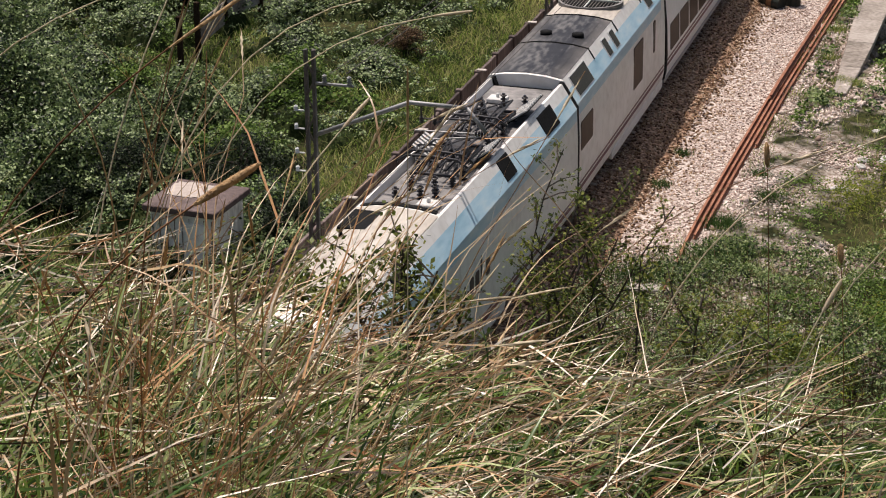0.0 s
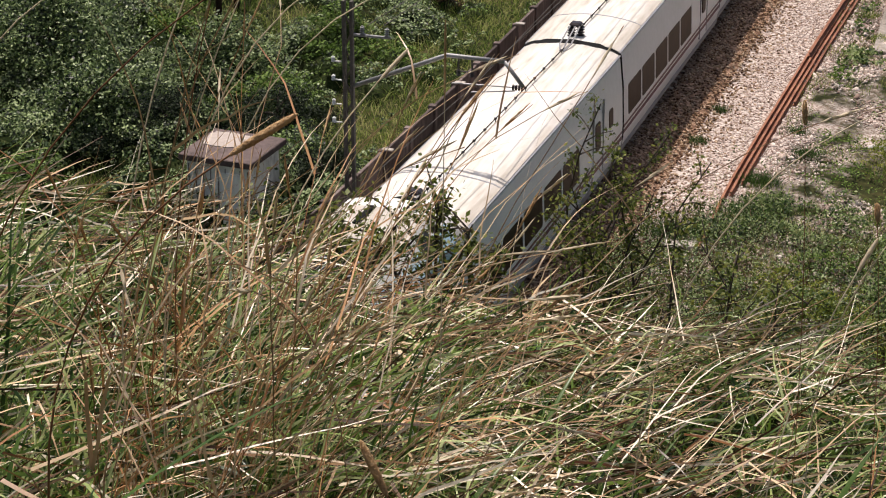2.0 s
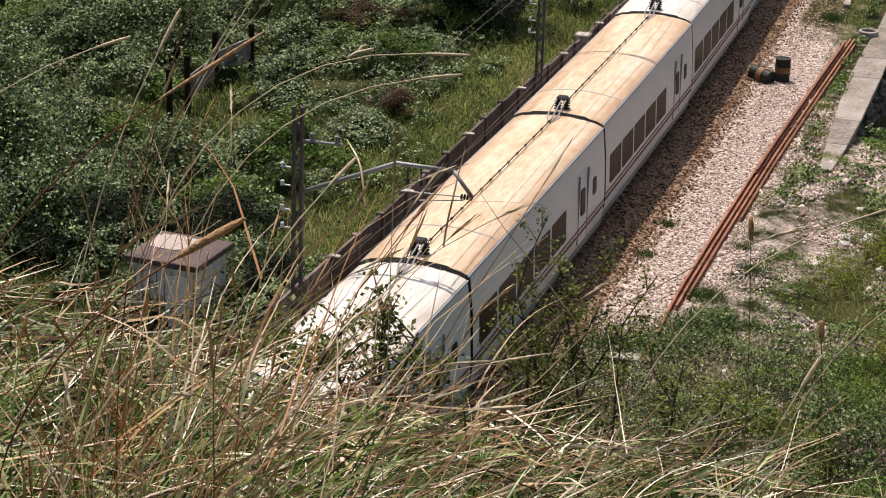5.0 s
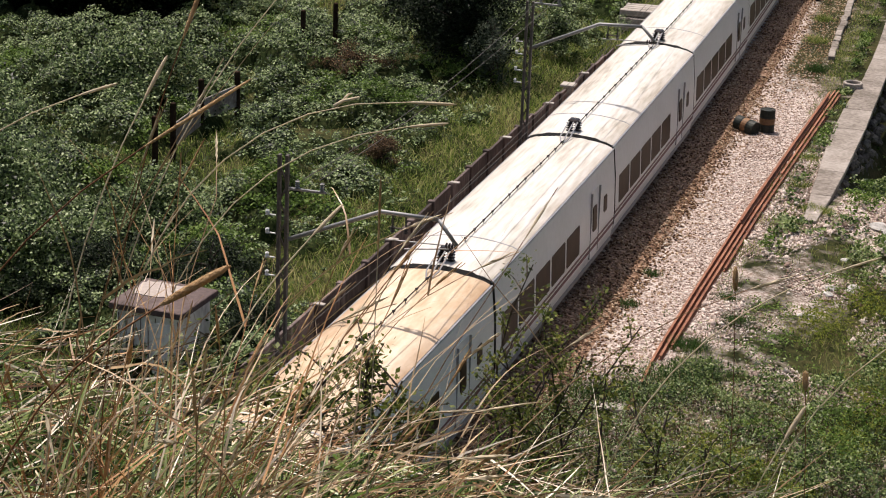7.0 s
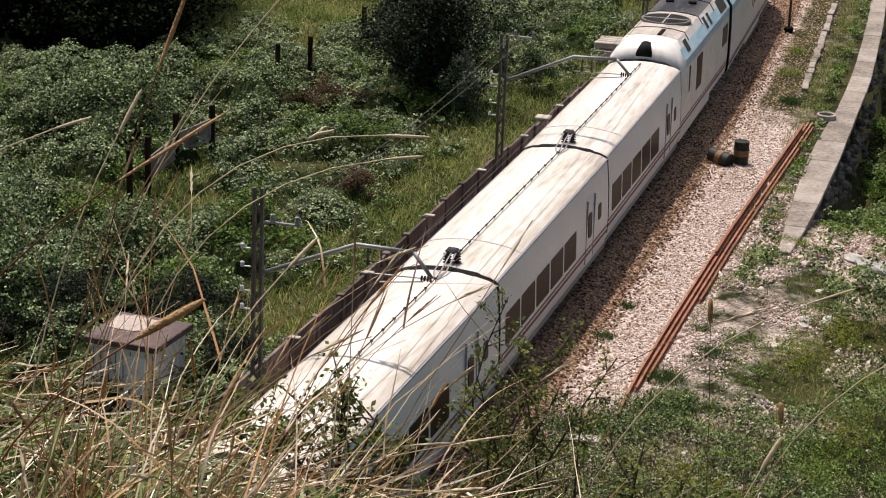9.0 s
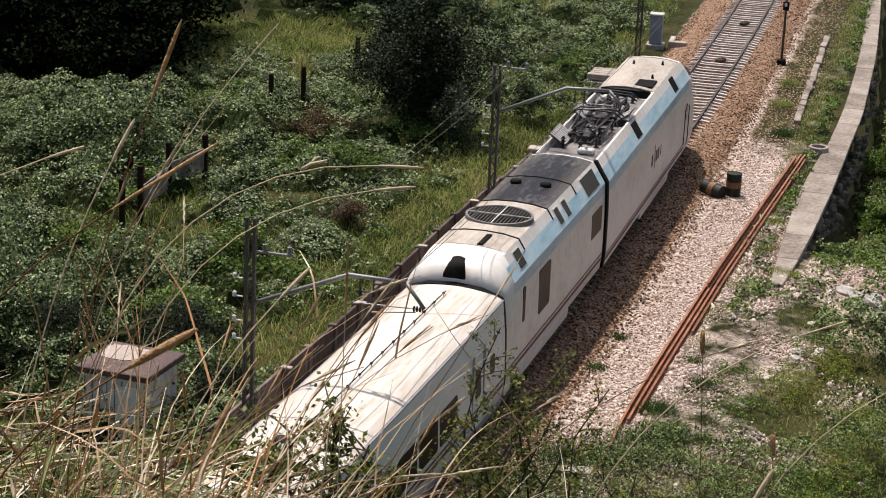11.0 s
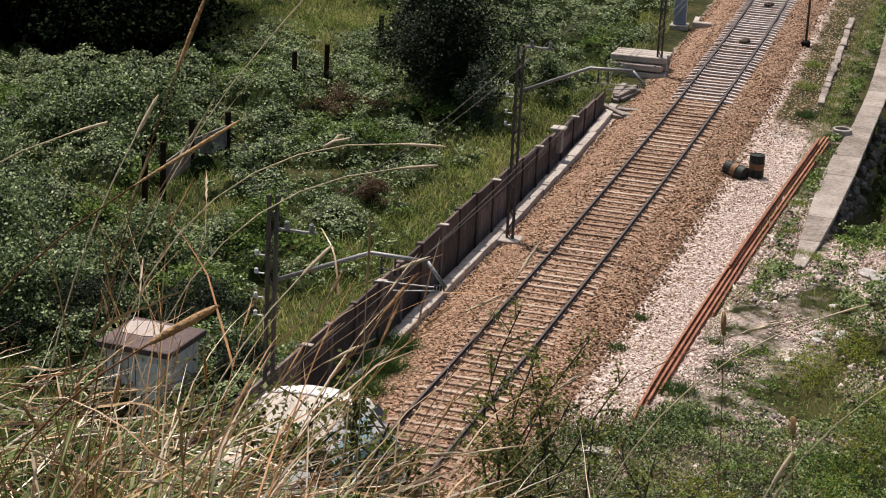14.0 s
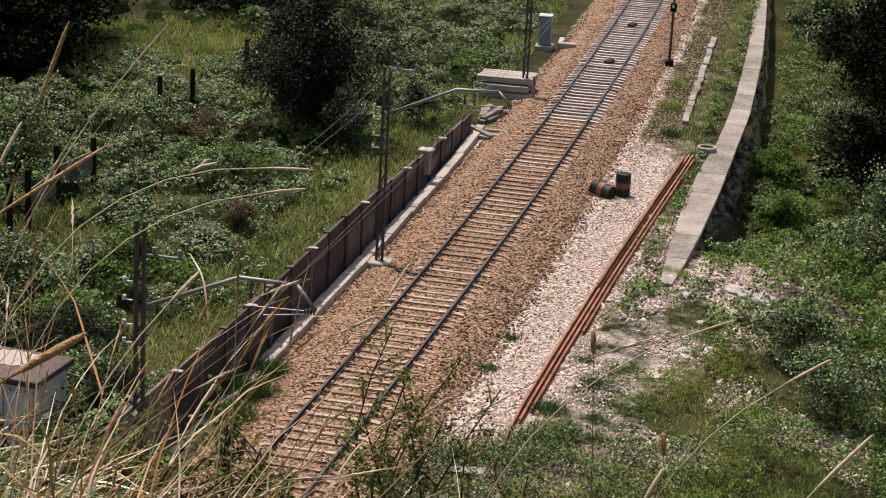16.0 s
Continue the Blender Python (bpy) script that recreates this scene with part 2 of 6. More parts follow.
# ---------------------------------------------------------------- ground
def ground():
    xs = axis([(-3000, -600, 400), (-600, -100, 50), (-100, -40, 5), (-40, 30, 0.45), (30, 100, 5), (100, 600, 50), (600, 3000, 400)])
    ys = axis([(-3000, -600, 400), (-600, -100, 50), (-100, -10, 5), (-10, 130, 0.45), (130, 250, 6), (250, 600, 50), (600, 3000, 400)])
    X, Y = np.meshgrid(xs, ys)
    Z = height(X, Y)
    v = np.stack([X, Y, Z], -1).reshape(-1, 3)
    nx, ny = len(xs), len(ys)
    i = (np.arange(ny - 1)[:, None] * nx + np.arange(nx - 1)[None]).ravel()
    f = np.stack([i, i + 1, i + nx + 1, i + nx], -1)
    me = bpy.data.meshes.new("ground")
    me.from_pydata(v.tolist(), [], f.tolist())
    l = (X + CURVE * (np.clip(Y, -60, 180) - 70) ** 2).ravel()
    yy = Y.ravel()
    mask = smooth(l, -3.9, -3.4) * (1 - smooth(l, 4.9, 5.6)) * np.maximum(smooth(yy, 48, 52), smooth(yy, 36, 44) * (1 - smooth(l, 2.2, 2.9)))
    mask = mask * (1 - .78 * smooth(l, 2.6, 3.4) * smooth(yy, 80, 90)) * (1 - .9 * smooth(-l, 2.6, 3.2) * smooth(yy, 82, 88))
    mask = np.maximum(mask, 0.42 * smooth(l, 4, 5) * (1 - smooth(l, 7.0, 9.0)) * smooth(yy, 46, 52) * (1 - smooth(yy, 72, 90)))
    mask = np.maximum(mask, 0.30 * smooth(l, 4, 5) * (1 - smooth(l, 6.0, 7.2)) * smooth(yy, 70, 80))
    mask = np.maximum(mask, 0.85 * np.exp(-(((X - 9.0) / 2.2) ** 2 + ((Y - 69.5) / 4.5) ** 2)).ravel())
    mask = np.maximum(mask, 0.6 * np.exp(-(((X - 7.6) / 1.6) ** 2 + ((Y - 61.5) / 5.0) ** 2)).ravel())
    at = me.attributes.new("gravel", "FLOAT", "POINT")
    at.data.foreach_set("value", mask.astype(np.float32))
    me.polygons.foreach_set("use_smooth", [True] * len(me.polygons))
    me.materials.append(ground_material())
    tagged(new("ground", me), "grassy earth with pale gravel beside the track", "ground", kind="structure")


def ground_material():
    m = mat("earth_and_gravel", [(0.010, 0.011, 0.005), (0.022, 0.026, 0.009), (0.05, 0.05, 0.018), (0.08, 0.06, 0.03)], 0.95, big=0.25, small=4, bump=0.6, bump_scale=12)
    n, l = m.node_tree.nodes, m.node_tree.links
    b = n["Principled BSDF"]
    b.inputs["Specular IOR Level"].default_value = 0.08
    green = b.inputs["Base Color"].links[0].from_socket
    at = n.new("ShaderNodeAttribute")
    at.attribute_name = "gravel"
    vor = n.new("ShaderNodeTexVoronoi")
    vor.inputs["Scale"].default_value = 15
    nz = n.new("ShaderNodeTexNoise")
    nz.inputs["Scale"].default_value, nz.inputs["Detail"].default_value = 1.2, 6
    geo = n.new("ShaderNodeNewGeometry")
    for q in (vor, nz):
        l.new(geo.outputs["Position"], q.inputs["Vector"])
    hsv = n.new("ShaderNodeValToRGB")
    e = hsv.color_ramp.elements
    e[0].color, e[1].color = (0.20, 0.13, 0.10, 1), (0.62, 0.55, 0.50, 1)
    sep = n.new("ShaderNodeSeparateColor")
    l.new(vor.outputs["Color"], sep.inputs[0]), l.new(sep.outputs[0], hsv.inputs[0])
    ad = n.new("ShaderNodeMath")
    ad.operation = "ADD"
    l.new(at.outputs["Fac"], ad.inputs[0]), l.new(nz.outputs[0], ad.inputs[1])
    mr = n.new("ShaderNodeMapRange")
    mr.inputs["From Min"].default_value, mr.inputs["From Max"].default_value = 0.84, 1.14
    l.new(ad.outputs[0], mr.inputs[0])
    mx = n.new("ShaderNodeMix")
    mx.data_type = "RGBA"
    l.new(mr.outputs[0], mx.inputs["Factor"]), l.new(green, mx.inputs["A"]), l.new(hsv.outputs[0], mx.inputs["B"])
    l.new(mx.outputs["Result"], b.inputs["Base Color"])
    return m


ground()

# ---------------------------------------------------------------- track
TRACK_Y = list(np.arange(-60, 190, 2.5))


def track():
    bed = bmesh.new()
    sweep(bed, [(-3.0, -0.47), (-2.35, -0.30), (-1.5, -0.18), (1.5, -0.18), (2.2, -0.30), (2.75, -0.47)], TRACK_Y, closed=False)
    bed = part("ballast_bed", bed, M_BED)
    tagged(bed, "bed of brown crushed stone under the railway track", "ballast", kind="structure")
    for side in (-1, 1):
        r = empty("rail", Matrix())
        tagged(r, "worn steel running rail with a polished head", "rail", group="running rails", kind="structure")
        o = side * 0.87
        b = bmesh.new()
        sweep(b, [(o - .080, -.172), (o - .080, -.112), (o - .055, -.088), (o - .018, -.070), (o - .018, -.045), (o - .038, -.03), (o - .038, -.006), (o + .038, -.006), (o + .038, -.03), (o + .018, -.045), (o + .018, -.070), (o + .055, -.088), (o + .080, -.112), (o + .080, -.172)], TRACK_Y)
        part("rail_body", b, M_RAIL, r)
        b = bmesh.new()
        sweep(b, [(o - .034, -.006), (o - .026, 0), (o + .026, 0), (o + .034, -.006)], TRACK_Y)
        part("rail_head", b, M_RAILHEAD, r, "polished steel head")


def bed_material():
    m = mat("crushed_stone", [(0.12, 0.065, 0.04), (0.27, 0.17, 0.115), (0.40, 0.30, 0.23)], 0.95, big=0.35, small=11, bump=0.9, bump_scale=18)
    n, l = m.node_tree.nodes, m.node_tree.links
    vor, geo, ramp, sep = n.new("ShaderNodeTexVoronoi"), n.new("ShaderNodeNewGeometry"), n.new("ShaderNodeValToRGB"), n.new("ShaderNodeSeparateColor")
    vor.inputs["Scale"].default_value = 14
    l.new(geo.outputs["Position"], vor.inputs["Vector"]), l.new(vor.outputs["Color"], sep.inputs[0]), l.new(sep.outputs[0], ramp.inputs[0])
    e = ramp.color_ramp.elements
    e.new(.5)
    e[0].color, e[1].color, e[2].color = (0.065, 0.030, 0.016, 1), (0.20, 0.11, 0.063, 1), (0.40, 0.27, 0.185, 1)
    l.new(ramp.outputs[0], n["Principled BSDF"].inputs["Base Color"])
    return m


M_BED = bed_material()
track()



def lat(l, y):
    """World x of a place l metres to the side of the track's middle."""
    return l + bend(y)


def sleepers():
    rnd = random.Random(2)
    bed = bpy.data.objects["ballast_bed"]
    b = bmesh.new()
    for s in (-1, 1):
        hull_pts = [(s * .42, -.11), (s * .42, -.16), (s * 1.30, -.17), (s * 1.30, -.13), (s * 1.12, -.09), (s * .6, -.085)]
        r = [[b.verts.new((x, y, z)) for x, z in hull_pts] for y in (-.085, .085)]
        n = len(hull_pts)
        for q in range(n):
            b.faces.new((r[0][q], r[0][(q + 1) % n], r[1][(q + 1) % n], r[1][q]))
        b.faces.new(r[0][::-1]), b.faces.new(r[1])
    bmesh.ops.recalc_face_normals(b, faces=b.faces)
    box(b, 0, 0, -.125, .95, .15, .07, .01)
    for s in (-1, 1):
        for k in (-.10, .10):
            box(b, s * .87 + k, 0, -.075, .05, .10, .05)
    first = part("sleeper", b, M_SLEEPER, bed, "pale worn concrete sleeper")
    y, clean = 36.0, None
    while y < 126:
        o = first if y == 36.0 else new("sleeper", first.data)
        if 88 < y:
            if clean is None:
                clean = first.data.copy()
                clean.materials[0] = M_CLEANSLEEPER
            o.data = clean
        o.parent = bed
        o.matrix_basis = pose(bend(y) + rnd.uniform(-.02, .02), y, rnd.uniform(-.055, -.02) + .035 * (y > 88), 0, 0, math.degrees(2 * CURVE * (y - 70)) + rnd.uniform(-1.2, 1.2))
        y += .60


sleepers()


def rail_wall():
    """Precast concrete wall of posts and panels along the track."""
    w = empty("wall_trackside")
    tagged(w, "stained precast concrete wall of posts and panels", "wall", kind="structure")
    rnd = random.Random(7)

    def top(y):
        return float(np.interp(y, [40, 46, 52, 65, 71, 84], [1.75, 1.62, 1.45, 1.42, 1.12, 0.52]))

    y, k = 37.0, 0
    while y < 83.5:
        z1 = top(y + 1)
        x = lat(-3.62, y)
        m = Matrix.Translation((x, y, 0)) @ Matrix.Rotation(2 * CURVE * (y - 70), 4, "Z")
        b = bmesh.new()
        box(b, 0, 0, (top(y) + .05 - .7) / 2, .22, .20, top(y) + .05 + .7, .015, m)
        p = part("post", b, M_WALL, w)
        if k % 3 == 0:
            b = bmesh.new()
            box(b, .10 + .05 * rnd.random(), 0, top(y) + .07, .30, .16, .04, .01, m)
            part("post_cap", b, M_CONCRETE, p, "pale concrete cap")
        n = 3
        h = (z1 + .65) / n
        for i in range(n):
            b = bmesh.new()
            box(b, rnd.uniform(-.012, .012), 1.0, -.65 + h * (i + .5), .09, 1.80, h - .015, .01, m)
            part("panel", b, M_WALL, w)
        y += 2.0
        k += 1
    b = bmesh.new()
    box(b, lat(-3.55, 76.3), 76.3, .98, .55, .55, .10, .02)
    box(b, lat(-3.55, 76.3), 76.3, .5, .35, .35, .9, .02)
    part("pillar", b, M_CONCRETE, w, "pale capped pillar")


rail_wall()


def cable_trough():
    t = empty("cable_trough")
    tagged(t, "pale concrete cable trough along the wall foot", "cable trough", kind="structure")
    rnd = random.Random(5)
    y = 45.0
    while y < 86:
        b = bmesh.new()
        box(b, 0, .49, 0, .36, .97, .24, .015, Matrix.Translation((lat(-3.17 - .2 * max(0, (y - 78) / 8), y) + rnd.uniform(-.02, .02), y, -.33 + rnd.uniform(-.012, .012))) @ Matrix.Rotation(2 * CURVE * (y - 70) + rnd.uniform(-.015, .015), 4, "Z"))
        part("trough_lid", b, M_CONCRETE, t)
        y += 1.0


cable_trough()


def right_strip():
    """Concrete coping on top of the retaining wall, in cast lengths."""
    w = empty("retaining_wall")
    tagged(w, "pale concrete coping over a dark stone retaining wall", "retaining wall", kind="structure")
    rnd = random.Random(9)
    y = 67.4
    while y < 150:
        k = 3.0
        b = bmesh.new()
        lo, hi = -.52 + rnd.uniform(-.01, .01), -.32 + rnd.uniform(-.012, .012)
        v = [[b.verts.new((lat(e(q), q) + rnd.uniform(-.015, .015), q, z)) for q, e in ((y, coping_in), (y, coping_out), (y + k - .02, coping_out), (y + k - .02, coping_in))] for z in (lo, hi)]
        b.faces.new(v[0][::-1]), b.faces.new(v[1])
        for q in range(4):
            b.faces.new((v[0][q], v[0][(q + 1) % 4], v[1][(q + 1) % 4], v[1][q]))
        bmesh.ops.bevel(b, geom=b.edges[:], offset=.02, segments=1, affect="EDGES")
        part("coping", b, M_COPING, w)
        y += k
    for i in range(300):
        y = 72 + 60 * rnd.random() ** 1.25
        z = rnd.uniform(-3.3, -.55)
        b = bmesh.new()
        bmesh.ops.create_icosphere(b, subdivisions=1, radius=.26)
        for v in b.verts:
            v.co = Vector((v.co.x * .9 + rnd.uniform(-.05, .05), v.co.y * (1.1 + .6 * rnd.random()), v.co.z * .75))
        bmesh.ops.translate(b, vec=(lat(coping_out(y) - .14, y) - .09 * (z + .5), y, z), verts=b.verts)
        part("stone", b, M_ROCK, w)


def coping_in(y):
    """How far the coping's inner edge lies from the track's middle."""
    return float(np.interp(y, [67, 71, 75, 79, 83, 88, 94, 107, 123, 150], [6.55, 6.36, 6.22, 6.12, 6.2, 6.42, 6.49, 6.3, 5.87, 5.0]))


def coping_out(y):
    return float(np.interp(y, [67, 71, 75, 79, 88, 94, 107, 123, 150], [6.95, 7.14, 7.22, 7.28, 7.31, 7.36, 7.12, 6.56, 5.6]))


M_ROCK = mat("dark_wall_stone", [(0.045, 0.036, 0.028), (0.12, 0.10, 0.085), (0.22, 0.19, 0.16)], 0.95, big=1.5, small=9, bump=0.6, per_object=0.5)
right_strip()


def kerb():
    k, rnd = empty("kerb"), random.Random(21)
    tagged(k, "row of pale concrete kerb stones in the grass", "kerb", kind="structure")
    for i in range(19):
        y = 90.8 + i * 1.05
        x = 4.55 + (3.72 - 4.55) * (i / 19) ** 1.05
        b = bmesh.new()
        box(b, 0, 0, 0, .30 + rnd.uniform(-.03, .02), 1.0 + rnd.uniform(-.05, .03), .2, .03, pose(x + rnd.uniform(-.04, .04), y + .5, -.37 + rnd.uniform(-.04, .03), rnd.uniform(-1.5, 1.5), rnd.uniform(-4, 4), 2.4 + rnd.uniform(-2.5, 2.5)))
        part("kerb_stone", b, M_COPING, k)


kerb()


def track_magnets():
    for y in (100.6, 110.5):
        b = bmesh.new()
        box(b, .1, 0, -.02, .34, .62, .14, .03)
        box(b, .1, 0, .06, .22, .40, .05, .02)
        o = part("track_magnet", b, M_UNDER)
        o.matrix_world = pose(bend(y), y, 0, 0, 0, -14)
        tagged(o, "dark signalling magnet box between the rails", "track magnet", group="track magnets")


track_magnets()


# ---------------------------------------------------------------- train
def hull(bm, sections):
    """Loft closed cross-sections, each (y, [(x, z), ...])."""
    rings = [[bm.verts.new((x, y, z)) for x, z in pr] for y, pr in sections]
    n = len(rings[0])
    for r0, r1 in zip(rings, rings[1:]):
        for q in range(n):
            bm.faces.new((r0[q], r1[q], r1[(q + 1) % n], r0[(q + 1) % n]))
    bm.faces.new(rings[0]), bm.faces.new(rings[-1][::-1])
    bmesh.ops.recalc_face_normals(bm, faces=bm.faces)
    return bm


def both(half):
    """A closed profile from its right half, bottom to top."""
    return [(-x, z) for x, z in half] + [(x, z) for x, z in half[::-1] if x > 1e-6]


def shell(bm, line, y0, y1, thick=0.012):
    """A thin curved sheet over a profile line, from y0 to y1, sides closed."""
    out = []
    for i, (x, z) in enumerate(line):
        a, b = line[max(i - 1, 0)], line[min(i + 1, len(line) - 1)]
        tx, tz = b[0] - a[0], b[1] - a[1]
        k = math.hypot(tx, tz)
        out.append((x + tz / k * thick, z - tx / k * thick))
    ring = list(line) + out[::-1]
    return hull(bm, [(y0, ring), (y1, ring)])


def side_panel(bm, side, y0, y1, z0, z1, x, thick=0.02, slope=0.0, corner=0.06):
    """A rounded plate on a vehicle's flank."""
    c = corner
    pts = [(y0 + c, z0), (y1 - c, z0), (y1, z0 + c), (y1, z1 - c), (y1 - c, z1), (y0 + c, z1), (y0, z1 - c), (y0, z0 + c)]
    r = [[bm.verts.new((side * (x - slope * (z - z0) + d), y, z)) for y, z in pts] for d in (-0.05, thick)]
    for q in range(8):
        bm.faces.new((r[0][q], r[0][(q + 1) % 8], r[1][(q + 1) % 8], r[1][q]))
    bm.faces.new(r[1]), bm.faces.new(r[0][::-1])
    bmesh.ops.recalc_face_normals(bm, faces=bm.faces)
    return bm


def wheelset(parent, y):
    for s in (-1, 1):
        b = bmesh.new()
        tube(b, [(s * 0.78, y, 0.43), (s * 0.92, y, 0.43)], 0.43, 14)
        part("wheel", b, M_UNDER, parent)


def insulator(bm, x, y, z, h, r, n=9):
    """A ribbed insulator turned in one piece."""
    prof = [(0, .5)]
    for i in range(4):
        prof += [((i + .1) / 4, .5), ((i + .3) / 4, 1.0), ((i + .45) / 4, .95), ((i + .6) / 4, .5)]
    prof.append((1, .45))
    rings = [[bm.verts.new((x + r * w * math.cos(q * math.tau / n), y + r * w * math.sin(q * math.tau / n), z + h * u)) for q in range(n)] for u, w in prof]
    for r0, r1 in zip(rings, rings[1:]):
        for q in range(n):
            bm.faces.new((r0[q], r0[(q + 1) % n], r1[(q + 1) % n], r1[q]))
    bm.faces.new(rings[-1]), bm.faces.new(rings[0][::-1])


COACH = 13.14
FLANK = [(1.15, .34), (1.40, .42), (1.46, .70), (1.47, 1.2), (1.43, 2.2), (1.34, 3.06), (1.29, 3.15)]
CROWN = [(-1.29, 3.15), (-1.10, 3.225), (-.75, 3.29), (-.35, 3.335), (0, 3.35), (.35, 3.335), (.75, 3.29), (1.10, 3.225), (1.29, 3.15)]


def coach(roof=M_ROOF):
    c = empty("passenger_coach")
    tagged(c, "white passenger coach with a sooty roof and maroon stripes", "railway coach", group="coaches of the train")
    b = bmesh.new()
    hull(b, [(0.14, both(FLANK + [(0, 3.33)])), (COACH - .14, both(FLANK + [(0, 3.33)]))])
    part("body", b, M_WHITE, c)
    b = bmesh.new()
    shell(b, CROWN[::-1], 0.14, COACH - .14, 0.015)
    part("roof", b, roof, c, "sooty roof skin")
    for x in (-.62, -.30, .30, .62):
        b = bmesh.new()
        box(b, x, COACH / 2, 3.335 - .13 * x * x, .035, COACH - .5, .03)
        part("roof_rib", b, roof, c)
    for s in (-1, 1):
        b = bmesh.new()
        box(b, s * 1.325, COACH / 2, 3.13, .05, COACH - .2, .045, 0.01)
        part("gutter", b, M_GREYTRIM, c, "grey rain gutter")
        for i in range(5):
            y = 0.75 + i * 1.62
            b = bmesh.new()
            side_panel(b, s, y, y + 1.45, 1.18, 2.06, 1.475, 0.006, 0.04)
            part("window", b, M_WINDOW, c, "brown tinted window")
            b = bmesh.new()
            side_panel(b, s, y + 1.46, y + 1.56, 1.16, 2.08, 1.475, 0.012, 0.04, 0.02)
            part("window_post", b, M_WHITE, c)
        for z, w in ((0.97, .07), (0.80, .10)):
            b = bmesh.new()
            side_panel(b, s, 0.2, COACH - .2, z, z + w, 1.468, 0.006, 0, 0.01)
            part("stripe", b, M_MAROON, c, "thin maroon stripe")
        b = bmesh.new()
        side_panel(b, s, 10.0, 10.95, .55, 2.62, 1.468, 0.012, 0.038, 0.1)
        d = part("door", b, M_WHITE, c, "white plug door")
        b = bmesh.new()
        for y in (9.985, 10.965):
            box(b, s * 1.455, y, 1.6, .06, .022, 2.0)
        part("door_seal", b, M_GREYTRIM, d)
        b = bmesh.new()
        side_panel(b, s, 10.25, 10.7, 1.35, 2.1, 1.482, 0.006, 0.04)
        part("door_window", b, M_WINDOW, d)
        b = bmesh.new()
        side_panel(b, s, 11.6, 12.0, 1.55, 2.05, 1.465, 0.006, 0.04)
        part("display_window", b, M_WINDOW, c, "small dark destination window")
        b = bmesh.new()
        side_panel(b, s, 0.12, COACH - .12, .26, .42, 1.40, 0.01, 0, 0.03)
        part("skirt", b, M_GREYTRIM, c, "dusty lower skirt")
    # raised cable along the roof, on short stubs
    b = bmesh.new()
    tube(b, [(-.03, 1.2, 3.45), (-.03, COACH - .9, 3.45)], .016, 6)
    part("roof_cable", b, M_BLACK, c, "black power cable on stubs")
    for i in range(14):
        b = bmesh.new()
        tube(b, [(-.03, 1.4 + i * .82, 3.35), (-.03, 1.4 + i * .82, 3.45)], .013, 5)
        box(b, -.03, 1.4 + i * .82, 3.45, .07, .045, .04)
        part("cable_stub", b, M_INSUL, c)
    b = bmesh.new()
    for x, y in ((-.14, .5), (.08, .62)):
        insulator(b, x, y, 3.35, .30, .12, 10)
    box(b, -.03, .56, 3.69, .34, .30, .12, .05)
    part("coupling_insulator", b, M_INSUL, c, "black roof insulators at the coupling")
    b = bmesh.new()
    for x in (-.16, -.02, .10):
        tube(b, [(x, .5, 3.68), (x * 1.1, .05, 3.58), (x * 1.2, -.5, 3.44), (x * .4, -.95, 3.38)], .022, 5)
    part("jumper_cable", b, M_GREYTRIM, c, "grey jumper cables over the gap")
    b = bmesh.new()
    inner = [(x * 1.018, z) for x, z in FLANK[1:]] + [(.75, 3.32), (0, 3.378)]
    rings = []
    for i in range(5):
        k = 1.0 if i % 2 == 0 else .97
        rings.append((-.17 + i * .085, both([(x * k, z) for x, z in inner])))
    hull(b, rings)
    part("bellows", b, M_BLACK, c, "black gangway bellows")
    b = bmesh.new()
    shell(b, [(x, z + .012) for x, z in CROWN[::-1]], 2.62, 2.68, 0.01)
    part("roof_seam", b, M_GREYTRIM, c, "raised seam across the roof")
    wheelset(c, 0.0)
    b = bmesh.new()
    box(b, 0, COACH / 2, .42, 1.9, 9.5, .3, .03)
    part("underframe", b, M_UNDER, c)
    return c


LOCO = 18.4
LSIDE = [(1.15, .42), (1.42, .50), (1.46, .8), (1.47, 1.4), (1.46, 2.4), (1.42, 3.30), (1.00, 3.95)]


